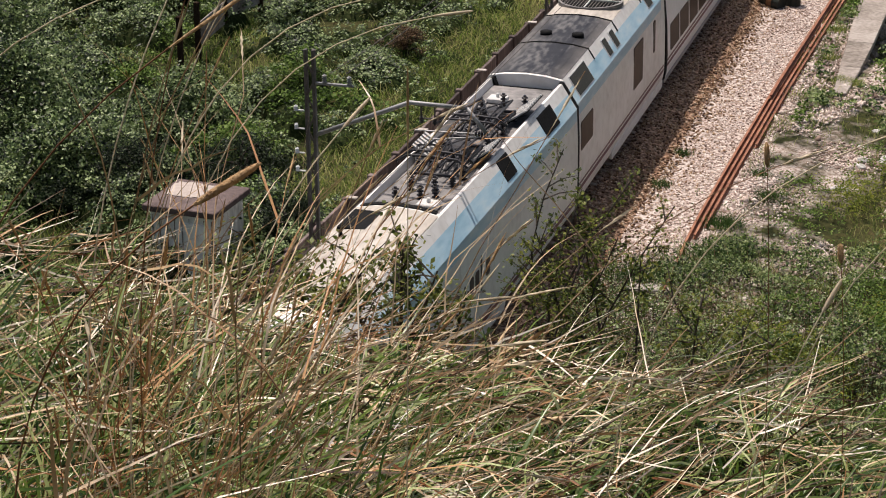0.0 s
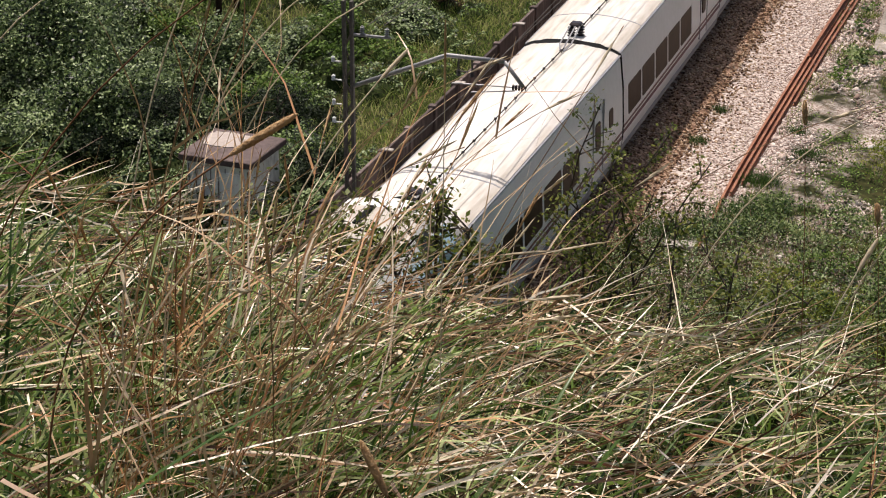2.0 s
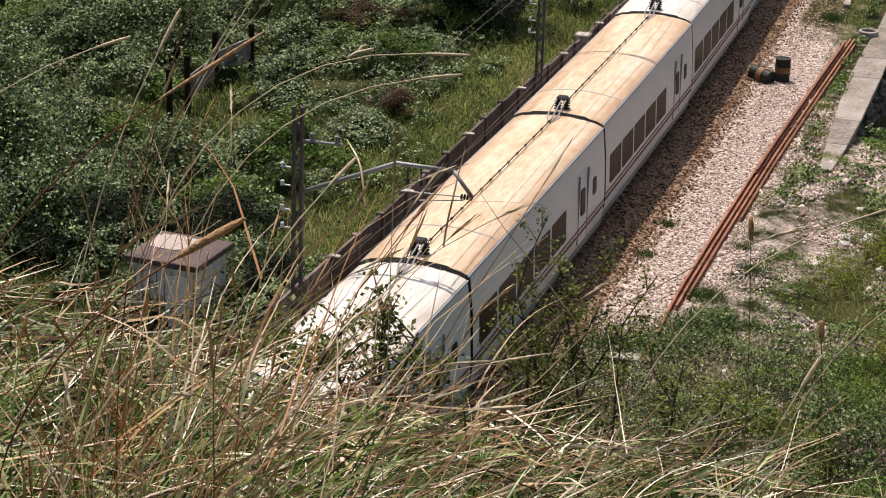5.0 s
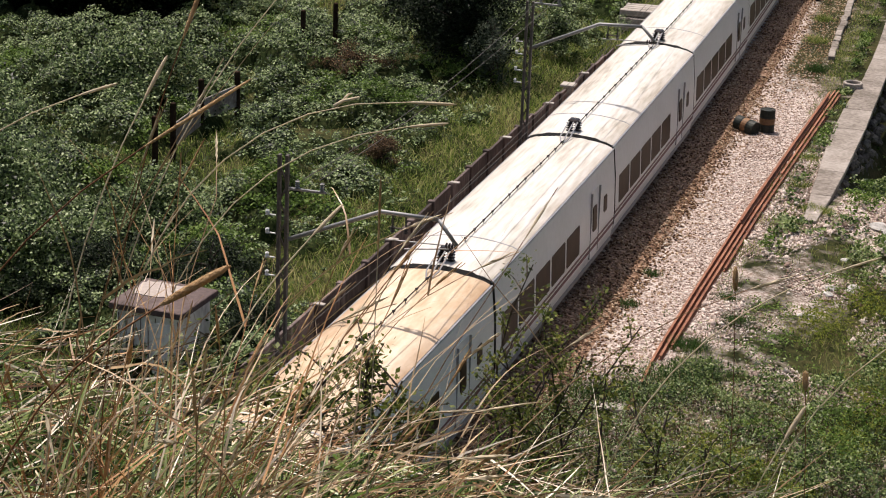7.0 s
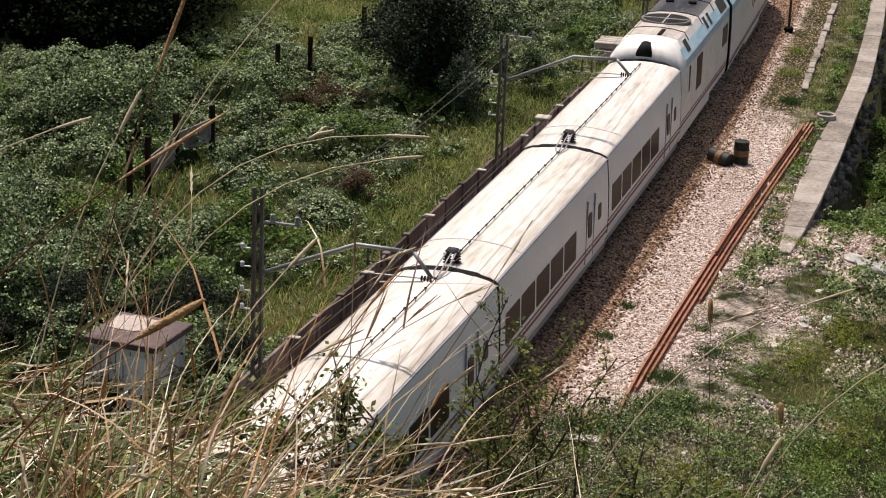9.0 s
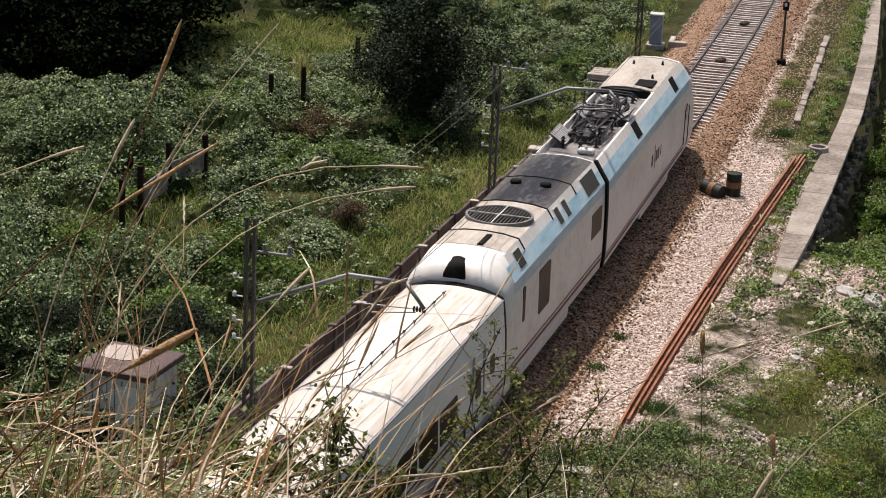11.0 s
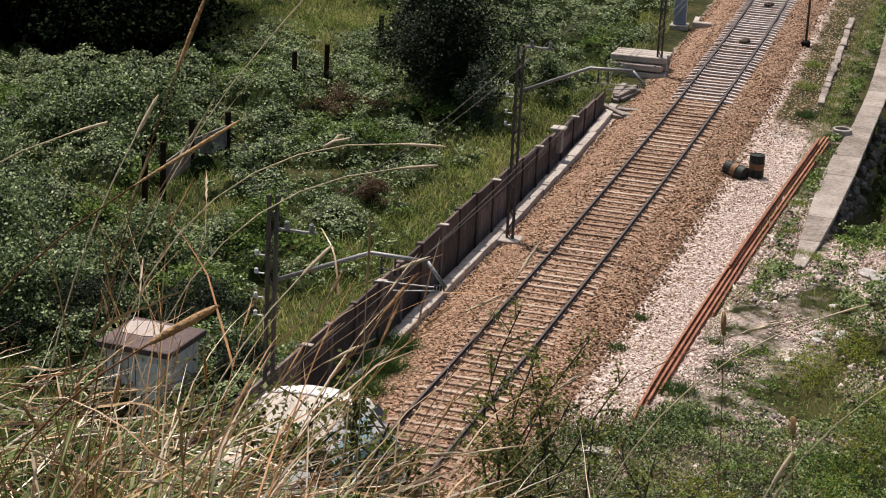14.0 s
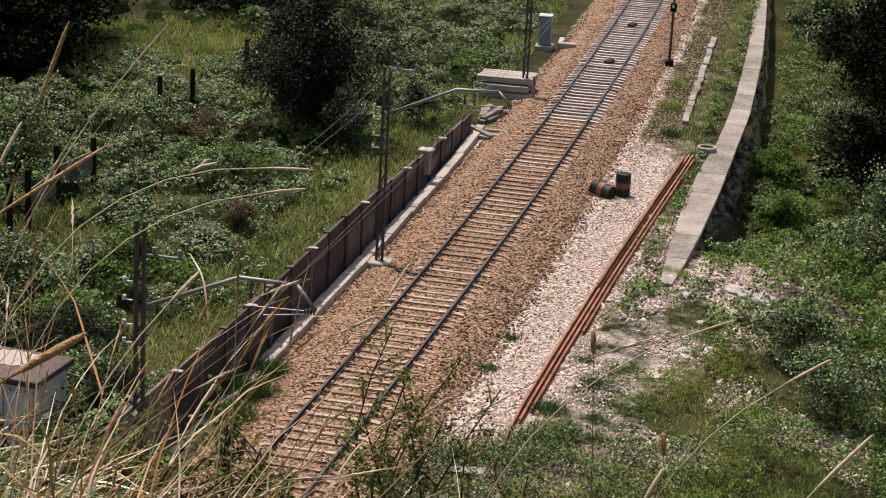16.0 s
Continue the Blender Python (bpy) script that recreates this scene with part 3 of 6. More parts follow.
def loco():
    c = empty("locomotive")
    tagged(c, "greyed white electric locomotive with pale blue shoulder band", "locomotive", group="power cars of the train")
    full = LSIDE + [(.5, 4.04), (0, 4.07)]

    def nose(kx, pts):
        return both([(x * kx, z) for x, z in pts])

    b = bmesh.new()
    secs = [(-1.0, both([(.72, .42), (.86, .48), (.92, .70), (.92, .95), (.88, 1.15), (.78, 1.28), (.55, 1.36), (.3, 1.38), (0, 1.4)])),
            (-.70, both([(.98, .38), (1.16, .45), (1.22, .75), (1.22, 1.15), (1.17, 1.5), (1.04, 1.68), (.75, 1.78), (.4, 1.80), (0, 1.82)])),
            (.0, both([(1.08, .38), (1.31, .45), (1.37, .75), (1.38, 1.3), (1.34, 1.95), (1.22, 2.22), (.85, 2.36), (.45, 2.40), (0, 2.42)])),
            (.80, both([(1.12, .40), (1.38, .48), (1.42, .8), (1.43, 1.4), (1.40, 2.3), (1.30, 2.75), (.88, 2.98), (.47, 3.04), (0, 3.06)])),
            (1.35, both([(1.14, .42), (1.42, .5), (1.45, .8), (1.455, 1.4), (1.44, 2.5), (1.38, 3.15), (.94, 3.70), (.49, 3.79), (0, 3.81)])),
            (2.10, both([(x * .995, z - .03 * (z > 3)) for x, z in full])), (2.6, both(full)), (8.2, both(full))]
    hull(b, secs)
    for f in b.faces:
        f.smooth = False
    part("cab", b, M_LOCO, c)
    # machine section with the sunken roof deck
    b = bmesh.new()
    well = LSIDE + [(.93, 3.95), (.90, 3.74), (0, 3.74)]
    hull(b, [(8.2, both(well)), (LOCO - .12, both(well))])
    part("machine_body", b, M_LOCO, c)
    b = bmesh.new()
    shell(b, [(.98, 3.965), (.5, 4.045), (0, 4.075), (-.5, 4.045), (-.98, 3.965)], 2.6, 8.0, .012)
    part("cab_roof", b, M_CREAM, c, "cream stained cab roof")
    b = bmesh.new()
    shell(b, [(.98, 3.975), (.55, 4.06), (0, 4.09), (-.55, 4.06), (-.98, 3.975)], 2.55, 2.62, .014)
    part("roof_seam", b, M_GREYTRIM, c)
    b = bmesh.new()
    box(b, 0, (8.3 + LOCO) / 2, 3.745, 1.78, LOCO - 8.6, .02)
    part("roof_deck", b, M_DECK, c, "grimy sunken roof deck")
    b = bmesh.new()
    shell(b, [(.90, 3.97), (.5, 4.05), (0, 4.08), (-.5, 4.05), (-.90, 3.97)], 8.1, 8.26, .02)
    box(b, 0, 8.23, 3.87, 1.78, .03, .27)
    part("deck_bulkhead", b, M_BLACK, c, "black curved deck bulkhead")
    # end frame round the gangway
    b = bmesh.new()
    hull(b, [(LOCO - .12, both([(x * 1.0, z) for x, z in LSIDE] + [(.9, 3.95), (.8, 3.7), (0, 3.7)])), (LOCO + .12, both([(x * .99, z) for x, z in LSIDE] + [(.9, 3.95), (.8, 3.7), (0, 3.7)]))])
    part("gangway_seal", b, M_BLACK, c, "black rubber gap seal")
    for s in (-1, 1):
        b = bmesh.new()
        line = [(s * 1.437, 2.98), (s * 1.422, 3.302), (s * 1.17, 3.69)]
        shell(b, line if s < 0 else line, 2.3, LOCO - .15, .006 * (-1 if s > 0 else 1))
        part("shoulder_band", b, M_BLUE, c, "faded pale blue band")
        # shoulder windows
        for y, w in ((4.9, .75), (12.5, .8), (16.2, 1.2))[:3 if s > 0 else 2]:
            b = bmesh.new()
            m = Matrix.Translation((s * 1.215, y, 3.63)) @ Matrix.Rotation(s * math.atan2(.65, .42), 4, "Y")
            box(b, 0, 0, 0, .56, w, .03, .01, m)
            part("shoulder_vent", b, M_BLACK, c, "black shoulder grille")
        for z, w in ((.86, .05), (.70, .11)):
            b = bmesh.new()
            side_panel(b, s, 1.9, LOCO - .2, z, z + w, 1.463, .006, 0, .01)
            part("stripe", b, M_MAROON, c, "thin maroon stripe")
        b = bmesh.new()
        side_panel(b, s, 2.3, 3.05, .75, 2.75, 1.466, .008, .006, .1)
        d = part("cab_door", b, M_LOCO, c)
        b = bmesh.new()
        side_panel(b, s, 2.5, 2.85, 1.8, 2.45, 1.474, .006, .006, .05)
        part("door_window", b, M_GLASS, d)
        for y in (2.22, 3.13):
            b = bmesh.new()
            tube(b, [(s * 1.50, y, .9), (s * 1.50, y, 2.3)], .02, 5)
            part("handrail", b, M_BLACK, d)
        b = bmesh.new()
        m = Matrix.Translation((s * 1.20, 1.52, 3.46)) @ Matrix.Rotation(s * math.atan2(.55, .44), 4, "Y")
        box(b, 0, 0, 0, .34, .5, .03, .01, m)
        part("side_window", b, M_GLASS, c)
        # logo as plain upright shapes
        for i, (h, w) in enumerate(((.40, .14), (.42, .30), (.42, .30), (.88, .12), (.42, .30))):
            b = bmesh.new()
            y = 8.35 + i * .42
            side_panel(b, s, y, y + w, 1.78 - .2 * (i == 3), 1.78 + h - .2 * (i == 3), 1.468, .005, .008, .05)
            part("logo_shape", b, M_LOGO, c, "dark plain logo shape")
        # bogies
        for yb in (4.2, 13.6):
            b = bmesh.new()
            box(b, s * 1.08, yb, .55, .16, 3.4, .3, .04)
            for k in (-1.3, 1.3):
                box(b, s * 1.12, yb + k, .48, .24, .4, .36, .04)
            tube(b, [(s * 1.12, yb - .4, .45), (s * 1.12, yb - .4, .95)], .13, 8)
            tube(b, [(s * 1.12, yb + .4, .45), (s * 1.12, yb + .4, .95)], .13, 8)
            part("bogie_frame", b, M_UNDER, c)
        b = bmesh.new()
        side_panel(b, s, 5.9, 11.8, .25, .62, 1.38, .02, -.05, .1)
        part("skirt", b, M_LOCO, c)
    for yb in (4.2, 13.6):
        for k in (-1.3, 1.3):
            wheelset(c, yb + k)
    # windscreen and coupler
    b = bmesh.new()
    r = [[b.verts.new((x, y - .04, z + .04)) for x in (-.62, -.3, 0, .3, .62)] for y, z in ((.30, 2.67), (.82, 3.10), (1.30, 3.72))]
    for r0, r1 in zip(r, r[1:]):
        for q in range(4):
            b.faces.new((r0[q], r0[q + 1], r1[q + 1], r1[q]))
    bmesh.ops.solidify(b, geom=b.faces[:], thickness=.02)
    part("windscreen", b, M_GLASS, c, "dark raked windscreen")
    b = bmesh.new()
    tube(b, [(0, -1.33, .95), (0, -.8, .95)], .12, 8)
    part("coupler", b, M_UNDER, c)
    for s in (-1, 1):
        b = bmesh.new()
        tube(b, [(s * .62, -.75, 1.12), (s * .62, -1.02, 1.12)], .11, 10)
        part("headlight", b, M_LOUVRE, c)
    # roof fittings over the cab
    b = bmesh.new()
    box(b, -.50, 7.1, 4.045, .72, 1.15, .06, .01)
    part("roof_hatch", b, M_BLACK, c, "black roof grille")
    for x, y in ((-.55, 3.6), (.5, 3.9), (-.6, 6.1)):
        b = bmesh.new()
        tube(b, [(x, y, 4.03), (x, y, 4.17)], .06, 7, .5)
        box(b, x, y, 4.16, .05, .14, .05)
        part("horn", b, M_BLACK, c)
    # inward louvre panels, deck plates, insulators
    for s, y, l in ((-1, 12.3, 1.1), (1, 15.8, 1.5), (1, 12.4, 1.1)):
        b = bmesh.new()
        m = Matrix.Translation((s * .70, y, 3.80)) @ Matrix.Rotation(s * -.60, 4, "Y")
        box(b, 0, 0, -.02, .64, l, .02, 0, m)
        v = part("louvre_panel", b, M_BLACK, c)
        n = int(l / .17)
        for i in range(n):
            b = bmesh.new()
            box(b, 0, -l / 2 + (i + .5) * l / n, .015, .62, l / n * .52, .04, 0, m)
            part("louvre_slat", b, M_LOUVRE, v)
    for x, y in ((.42, 9.0), (-.35, 16.9)):
        b = bmesh.new()
        box(b, x, y, 3.62, .5, .42, .12, .02)
        tube(b, [(x, y, 3.68), (x, y, 3.78)], .05, 7)
        part("roof_box", b, M_LOUVRE, c, "white roof box")
    rnd = random.Random(4)
    for x, y in ((-.45, 9.2), (.05, 9.5), (.2, 10.1), (-.35, 10.0), (-.6, 11.3), (.62, 11.0), (-.1, 13.6), (.55, 14.4), (.1, 15.6), (-.4, 15.0), (.5, 16.5), (-.1, 16.6), (-.5, 16.0), (.35, 9.7)):
        b = bmesh.new()
        insulator(b, x, y, 3.52, .34 + .12 * rnd.random(), .09)
        part("insulator", b, M_INSUL, c)
    # two folded pantographs
    for y0 in (10.5, 13.3):
        b = bmesh.new()
        for s in (-1, 1):
            tube(b, [(s * .5, y0 - .1, 3.78), (s * .5, y0 + 2.3, 3.78)], .045, 6)
            for y in (y0, y0 + 2.2):
                insulator(b, s * .5, y, 3.52, .26, .08)
        for y in (y0, y0 + 1.1, y0 + 2.2):
            tube(b, [(-.55, y, 3.79), (.55, y, 3.79)], .04, 6)
        p = part("pantograph", b, M_PANTO, c, "folded dark steel pantograph")
        b = bmesh.new()
        for s in (-1, 1):
            tube(b, [(s * .28, y0 + .15, 3.86), (s * .40, y0 + 2.4, 4.02)], .04, 6, .7)
            tube(b, [(s * .12, y0 + .2, 3.9), (s * .2, y0 + 2.2, 3.98)], .025, 5)
        part("lower_arm", b, M_PANTO, p)
        b = bmesh.new()
        for s in (-1, 1):
            tube(b, [(s * .40, y0 + 2.4, 4.03), (s * .55, y0 + .25, 4.14)], .03, 6)
            tube(b, [(s * .40, y0 + 2.4, 4.03), (-s * .5, y0 + .3, 4.12)], .018, 5)
        part("upper_arm", b, M_PANTO, p)
        for k in (0, .38):
            b = bmesh.new()
            tube(b, [(-.88, y0 + k, 4.02), (-.62, y0 + k, 4.20), (0, y0 + k, 4.23), (.62, y0 + k, 4.20), (.88, y0 + k, 4.02)], .03, 6)
            part("collector_bow", b, M_PANTO, p)
        for i in range(9):
            x = -.6 + .15 * i
            b = bmesh.new()
            tube(b, [(x, y0 + .5, 3.62), (x + rnd.uniform(-.3, .3), y0 + 1.2, 3.85 + .2 * rnd.random()), (x + rnd.uniform(-.3, .3), y0 + 2.6, 3.62)], .024, 5)
            part("busbar", b, M_PANTO, p)
        b = bmesh.new()
        box(b, 0, y0 + 2.15, 3.70, .5, .5, .3, .05)
        tube(b, [(-.28, y0 + 1.75, 3.72), (.28, y0 + 1.75, 3.72)], .14, 10)
        part("drive_unit", b, M_PANTO, p)
    for o in c.children:
        if o.name.split(".")[0] in ("louvre_panel", "roof_box", "insulator", "pantograph"):
            o.location.z = .215
    return c


GEN = 12.1


def generator():
    """Its tall end with the cooling fan meets the coaches at y = 0; the dark end meets the locomotive at y = GEN."""
    c = empty("generator_car")
    tagged(c, "white diesel generator car with sooty grey roof and round fan", "railway car", group="generator cars of the train")
    full = both(LSIDE + [(.55, 4.03), (0, 4.06)])
    b = bmesh.new()
    low = both([(x, z) for x, z in FLANK[:6]] + [(1.27, 3.15), (.55, 3.32), (0, 3.36)])
    ends = []
    for k in range(9):
        u = math.sin(k / 8 * math.pi / 2) ** .8
        ends.append((.10 + 1.1 * (1 - math.cos(k / 8 * math.pi / 2)), [(p[0] + (q[0] - p[0]) * u, p[1] + (q[1] - p[1]) * u) for p, q in zip(low, full)]))
    hull(b, ends + [(GEN - .12, full)])
    for f in b.faces:
        f.smooth = f.calc_center_median().y < 1.2 and abs(f.normal.y) < .999
    part("body", b, M_LOCO, c)
    line = [(.99, 3.955), (.55, 4.035), (0, 4.065), (-.55, 4.035), (-.99, 3.955)]
    b = bmesh.new()
    shell(b, line, 6.0, GEN - .25, .012)
    part("dark_roof", b, M_SOOT, c, "sooty dark grey roof plates")
    b = bmesh.new()
    shell(b, line, 1.4, 5.96, .010)
    part("pale_roof", b, M_CREAM, c, "cream roof panel with soot")
    for y in (2.75, 5.98, 8.9):
        b = bmesh.new()
        shell(b, [(1.18, 3.68)] + [(x, z + .012) for x, z in line] + [(-1.18, 3.68)], y, y + .06, .02)
        part("roof_seam", b, M_BLACK, c)
    for x in (-.5, .42):
        b = bmesh.new()
        tube(b, [(x, 8.1, 4.03), (x, 8.1, 4.14)], .17, 14)
        part("exhaust", b, M_BLACK, c, "black round exhaust outlet")
    # cooling fan with ring, spokes and mesh bars
    b = bmesh.new()
    tube(b, [(0, 4.4, 4.04), (0, 4.4, 4.085)], .93, 36)
    fan = part("fan", b, M_BLACK, c, "large round cooling fan grille")
    b = bmesh.new()
    n = 36
    ring = [[b.verts.new((r * math.cos(q * math.tau / n), 4.4 + r * math.sin(q * math.tau / n), z)) for q in range(n)] for r, z in ((.90, 4.075), (.90, 4.115), (.97, 4.115), (.97, 4.0))]
    for r0, r1 in zip(ring, ring[1:]):
        for q in range(n):
            b.faces.new((r0[q], r0[(q + 1) % n], r1[(q + 1) % n], r1[q]))
    bmesh.ops.recalc_face_normals(b, faces=b.faces)
    part("fan_ring", b, M_DECK, fan)
    b = bmesh.new()
    box(b, 0, 4.4, 4.11, 1.84, .035, .03), box(b, 0, 4.4, 4.11, .035, 1.84, .03)
    part("fan_spoke", b, M_LOUVRE, fan)
    b = bmesh.new()
    for i in range(-8, 9):
        w = math.sqrt(max(0, .9 ** 2 - (i * .1) ** 2))
        box(b, i * .1, 4.4, 4.092, .022, 2 * w, .015)
    part("fan_mesh", b, M_DARKSTEEL, fan)
    b = bmesh.new()
    box(b, .25, 1.95, 4.08, .16, 1.0, .06, .02, Matrix.Translation((0, 0, 0)))
    part("roof_vent", b, M_BLACK, c)
    # arched port in the sloping end
    b = bmesh.new()
    tube(b, [(-.05, .10, 3.52), (-.05, .62, 3.70)], .31, 18)
    part("end_port", b, M_BLACK, c, "black round cable port")
    b = bmesh.new()
    hull(b, [(y, both([(x * 1.02, z) for x, z in FLANK] + [(.75, 3.335), (0, 3.395)])) for y in (-.14, .15)])
    part("bellows", b, M_BLACK, c)
    for s in (-1, 1):
        b = bmesh.new()
        shell(b, [(s * 1.437, 2.98), (s * 1.422, 3.302), (s * 1.17, 3.69)], .9, GEN - .15, .006 * (-1 if s > 0 else 1))
        part("shoulder_band", b, M_BLUE, c, "faded pale blue band")
        for y, w, l in ((2.1, .6, .5), (6.6, .42, .5), (7.5, .42, .5), (10.6, 1.6, .58)):
            m = Matrix.Translation((s * 1.215, y, 3.63)) @ Matrix.Rotation(s * math.atan2(.65, .42), 4, "Y")
            b = bmesh.new()
            box(b, 0, 0, 0, l, w, .03, .01, m)
            v = part("shoulder_window", b, M_GLASS, c, "small dark shoulder window")
            b = bmesh.new()
            box(b, 0, 0, -.008, l + .06, w + .09, .03, .01, m)
            part("window_frame", b, M_LOUVRE, v)
        for y0, y1, z0, z1 in ((3.6, 4.9, 1.55, 2.85), (10.2, 11.6, 1.9, 2.7), (1.8, 2.05, 1.9, 2.9)):
            b = bmesh.new()
            side_panel(b, s, y0, y1, z0, z1, 1.468, .006, .008, .05)
            part("side_grille", b, M_WINDOW, c, "dark side grille")
        for z, w in ((.97, .06), (.80, .10)):
            b = bmesh.new()
            side_panel(b, s, .3, GEN - .2, z, z + w, 1.466, .006, 0, .01)
            part("stripe", b, M_MAROON, c, "thin maroon stripe")
        b = bmesh.new()
        side_panel(b, s, .3, 7.6, .28, .55, 1.42, .02, -.03, .06)
        part("skirt", b, M_LOCO, c)
        b = bmesh.new()
        box(b, s * 1.08, 10.0, .55, .16, 3.2, .3, .04)
        for k in (-1.2, 1.2):
            box(b, s * 1.12, 10 + k, .48, .24, .4, .36, .04)
        part("bogie_frame", b, M_UNDER, c)
    wheelset(c, 8.8), wheelset(c, 11.2), wheelset(c, 0)
    return c


VEHICLES = []
first = coach()
for i in range(9):
    if i in (3, 4):
        VEHICLES.append((tagged(coach(M_TAN), "white passenger coach with a tan stained roof"), COACH * i, False))
    else:
        VEHICLES.append((first if i == 0 else copy_thing(first, Matrix()), COACH * i, False))
gen, engine = generator(), loco()
VEHICLES.append((gen, 9 * COACH, False))
VEHICLES.append((copy_thing(gen, Matrix()), 0.0, True))
VEHICLES.append((engine, 9 * COACH + GEN + LOCO, True))
VEHICLES.append((copy_thing(engine, Matrix()), -GEN - LOCO, False))
# where the first coach's leading end stands along the track
TRAIN = [(0, 64.9), (1.5, 47.2), (2, 40.85), (3.5, 23.1), (4, 17.0), (4.5, 11.2), (7, -17.6), (9.5, -47.1), (11.8, -76.2), (12.5, -85.2), (13, -92.35), (13.5, -99.4), (14, -106.3), (16, -135)]


# ---------------------------------------------------------------- things beside the track
M_HUT = mat("weathered_pale_render", [(0.48, 0.45, 0.42), (0.74, 0.71, 0.67), (0.84, 0.82, 0.78)], 0.9, big=1.2, small=8, bump=0.3, stretch=(1, 1, .4))
M_HUTROOF = mat("rust_brown_roof", [(0.045, 0.028, 0.026), (0.09, 0.06, 0.055), (0.14, 0.10, 0.09)], 0.8, big=1.5, small=9, bump=0.3)
M_FELT = mat("pale_worn_roof_patch", [(0.30, 0.25, 0.22), (0.44, 0.38, 0.34)], 0.85, big=1.5, small=9, bump=0.3)
M_DRUM = mat("green_black_drum_paint", [(0.005, 0.007, 0.006), (0.016, 0.022, 0.018), (0.04, 0.035, 0.025)], 0.6, big=2.5, small=12, spec=0.3)
M_DRUMBAND = mat("rusty_orange_band", [(0.12, 0.055, 0.025), (0.26, 0.14, 0.06)], 0.7, big=3, small=14)
M_TIMBER = mat("grey_weathered_timber", [(0.12, 0.10, 0.085), (0.25, 0.22, 0.19), (0.38, 0.35, 0.31)], 0.9, big=1.2, small=14, bump=0.5, stretch=(1, 6, 6), per_object=0.3)
M_DARKTIMBER = mat("tarred_post_timber", [(0.014, 0.009, 0.006), (0.045, 0.028, 0.019)], 0.9, spec=0.05, big=2, small=12, bump=0.4)
M_BLUEGREY = mat("blue_grey_cabinet_paint", [(0.20, 0.26, 0.33), (0.28, 0.34, 0.41)], 0.5, big=1.5, small=9)
M_PALEINS = mat("pale_glazed_insulator", [(0.5, 0.5, 0.49), (0.7, 0.7, 0.69)], 0.25, big=2, small=9)
M_SCRAP = mat("rusted_sheet", [(0.10, 0.07, 0.055), (0.22, 0.19, 0.17), (0.36, 0.34, 0.32)], 0.8, big=1.2, small=8)


def hut():
    h = empty("hut", pose(-7.36, 47.55, -.5, 0, 0, -4))
    tagged(h, "small grey rendered hut with rusty brown flat roof", "hut")
    b = bmesh.new()
    box(b, 0, .0, 1.06, 1.80, 1.70, 2.12, .02)
    part("wall", b, M_HUT, h)
    b = bmesh.new()
    box(b, 0, 0, 2.21, 2.08, 2.05, .17, .02)
    r = part("roof", b, M_HUTROOF, h, "rusty brown roof slab")
    b = bmesh.new()
    rnd = random.Random(3)
    pts = []
    for i in range(26):
        a = i / 26 * math.tau
        k = .78 + .22 * rnd.random()
        pts.append((-.28 + .70 * k * math.copysign(abs(math.cos(a)) ** .5, math.cos(a)), .33 + .58 * k * math.copysign(abs(math.sin(a)) ** .5, math.sin(a))))
    v0 = [b.verts.new((x, y, 2.29)) for x, y in pts]
    v1 = [b.verts.new((x, y, 2.315)) for x, y in pts]
    b.faces.new(v1)
    for q in range(26):
        b.faces.new((v0[q], v0[(q + 1) % 26], v1[(q + 1) % 26], v1[q]))
    part("roof_patch", b, M_FELT, r, "pale worn felt patch")
    for i in range(9):
        b = bmesh.new()
        box(b, -.84 + i * .21, -.86, 1.0, .012, .03, 2.0)
        part("board_joint", b, M_HUTROOF, h)
    b = bmesh.new()
    box(b, .42, -.865, .95, .62, .05, 1.85, .01)
    d = part("door", b, M_HUT, h)
    b = bmesh.new()
    box(b, .20, -.91, .95, .03, .05, .14, .008)
    part("door_handle", b, M_DARKSTEEL, d)


hut()


def drum(m, label):
    d = empty("oil_drum", m)
    tagged(d, label, "barrel", group="oil drums beside the track")
    b = bmesh.new()
    prof = [(.27, 0), (.285, .02), (.285, .28), (.30, .295), (.285, .31), (.285, .58), (.30, .595), (.285, .61), (.285, .86), (.29, .88), (.265, .88), (.26, .86), (0.001, .855)]
    n = 20
    r = [[b.verts.new((x * math.cos(q * math.tau / n), x * math.sin(q * math.tau / n), z)) for q in range(n)] for x, z in prof]
    for r0, r1 in zip(r, r[1:]):
        for q in range(n):
            b.faces.new((r0[q], r0[(q + 1) % n], r1[(q + 1) % n], r1[q]))
    b.faces.new(r[0][::-1])
    part("shell", b, M_DRUM, d)
    b = bmesh.new()
    r = [[b.verts.new((x * math.cos(q * math.tau / n), x * math.sin(q * math.tau / n), z)) for q in range(n)] for x, z in ((.287, .33), (.291, .34), (.291, .55), (.287, .56))]
    for r0, r1 in zip(r, r[1:]):
        for q in range(n):
            b.faces.new((r0[q], r0[(q + 1) % n], r1[(q + 1) % n], r1[q]))
    part("band", b, M_DRUMBAND, d, "rusty orange band")
    b = bmesh.new()
    tube(b, [(.17, 0, .855), (.17, 0, .885)], .04, 8)
    part("bung", b, M_DARKSTEEL, d)
    return d


drum(pose(3.72, 78.1, -.46), "upright dark green oil drum with rusty band")
drum(pose(2.62, 77.95, -.16, 0, 97, -28), "dark green oil drum lying on the gravel")


def rail_profile(o, z):
    return [(o - .06, z), (o - .06, z + .015), (o - .011, z + .035), (o - .011, z + .10), (o - .034, z + .115), (o - .034, z + .145), (o + .034, z + .145), (o + .034, z + .115), (o + .011, z + .10), (o + .011, z + .035), (o + .06, z + .015), (o + .06, z)]


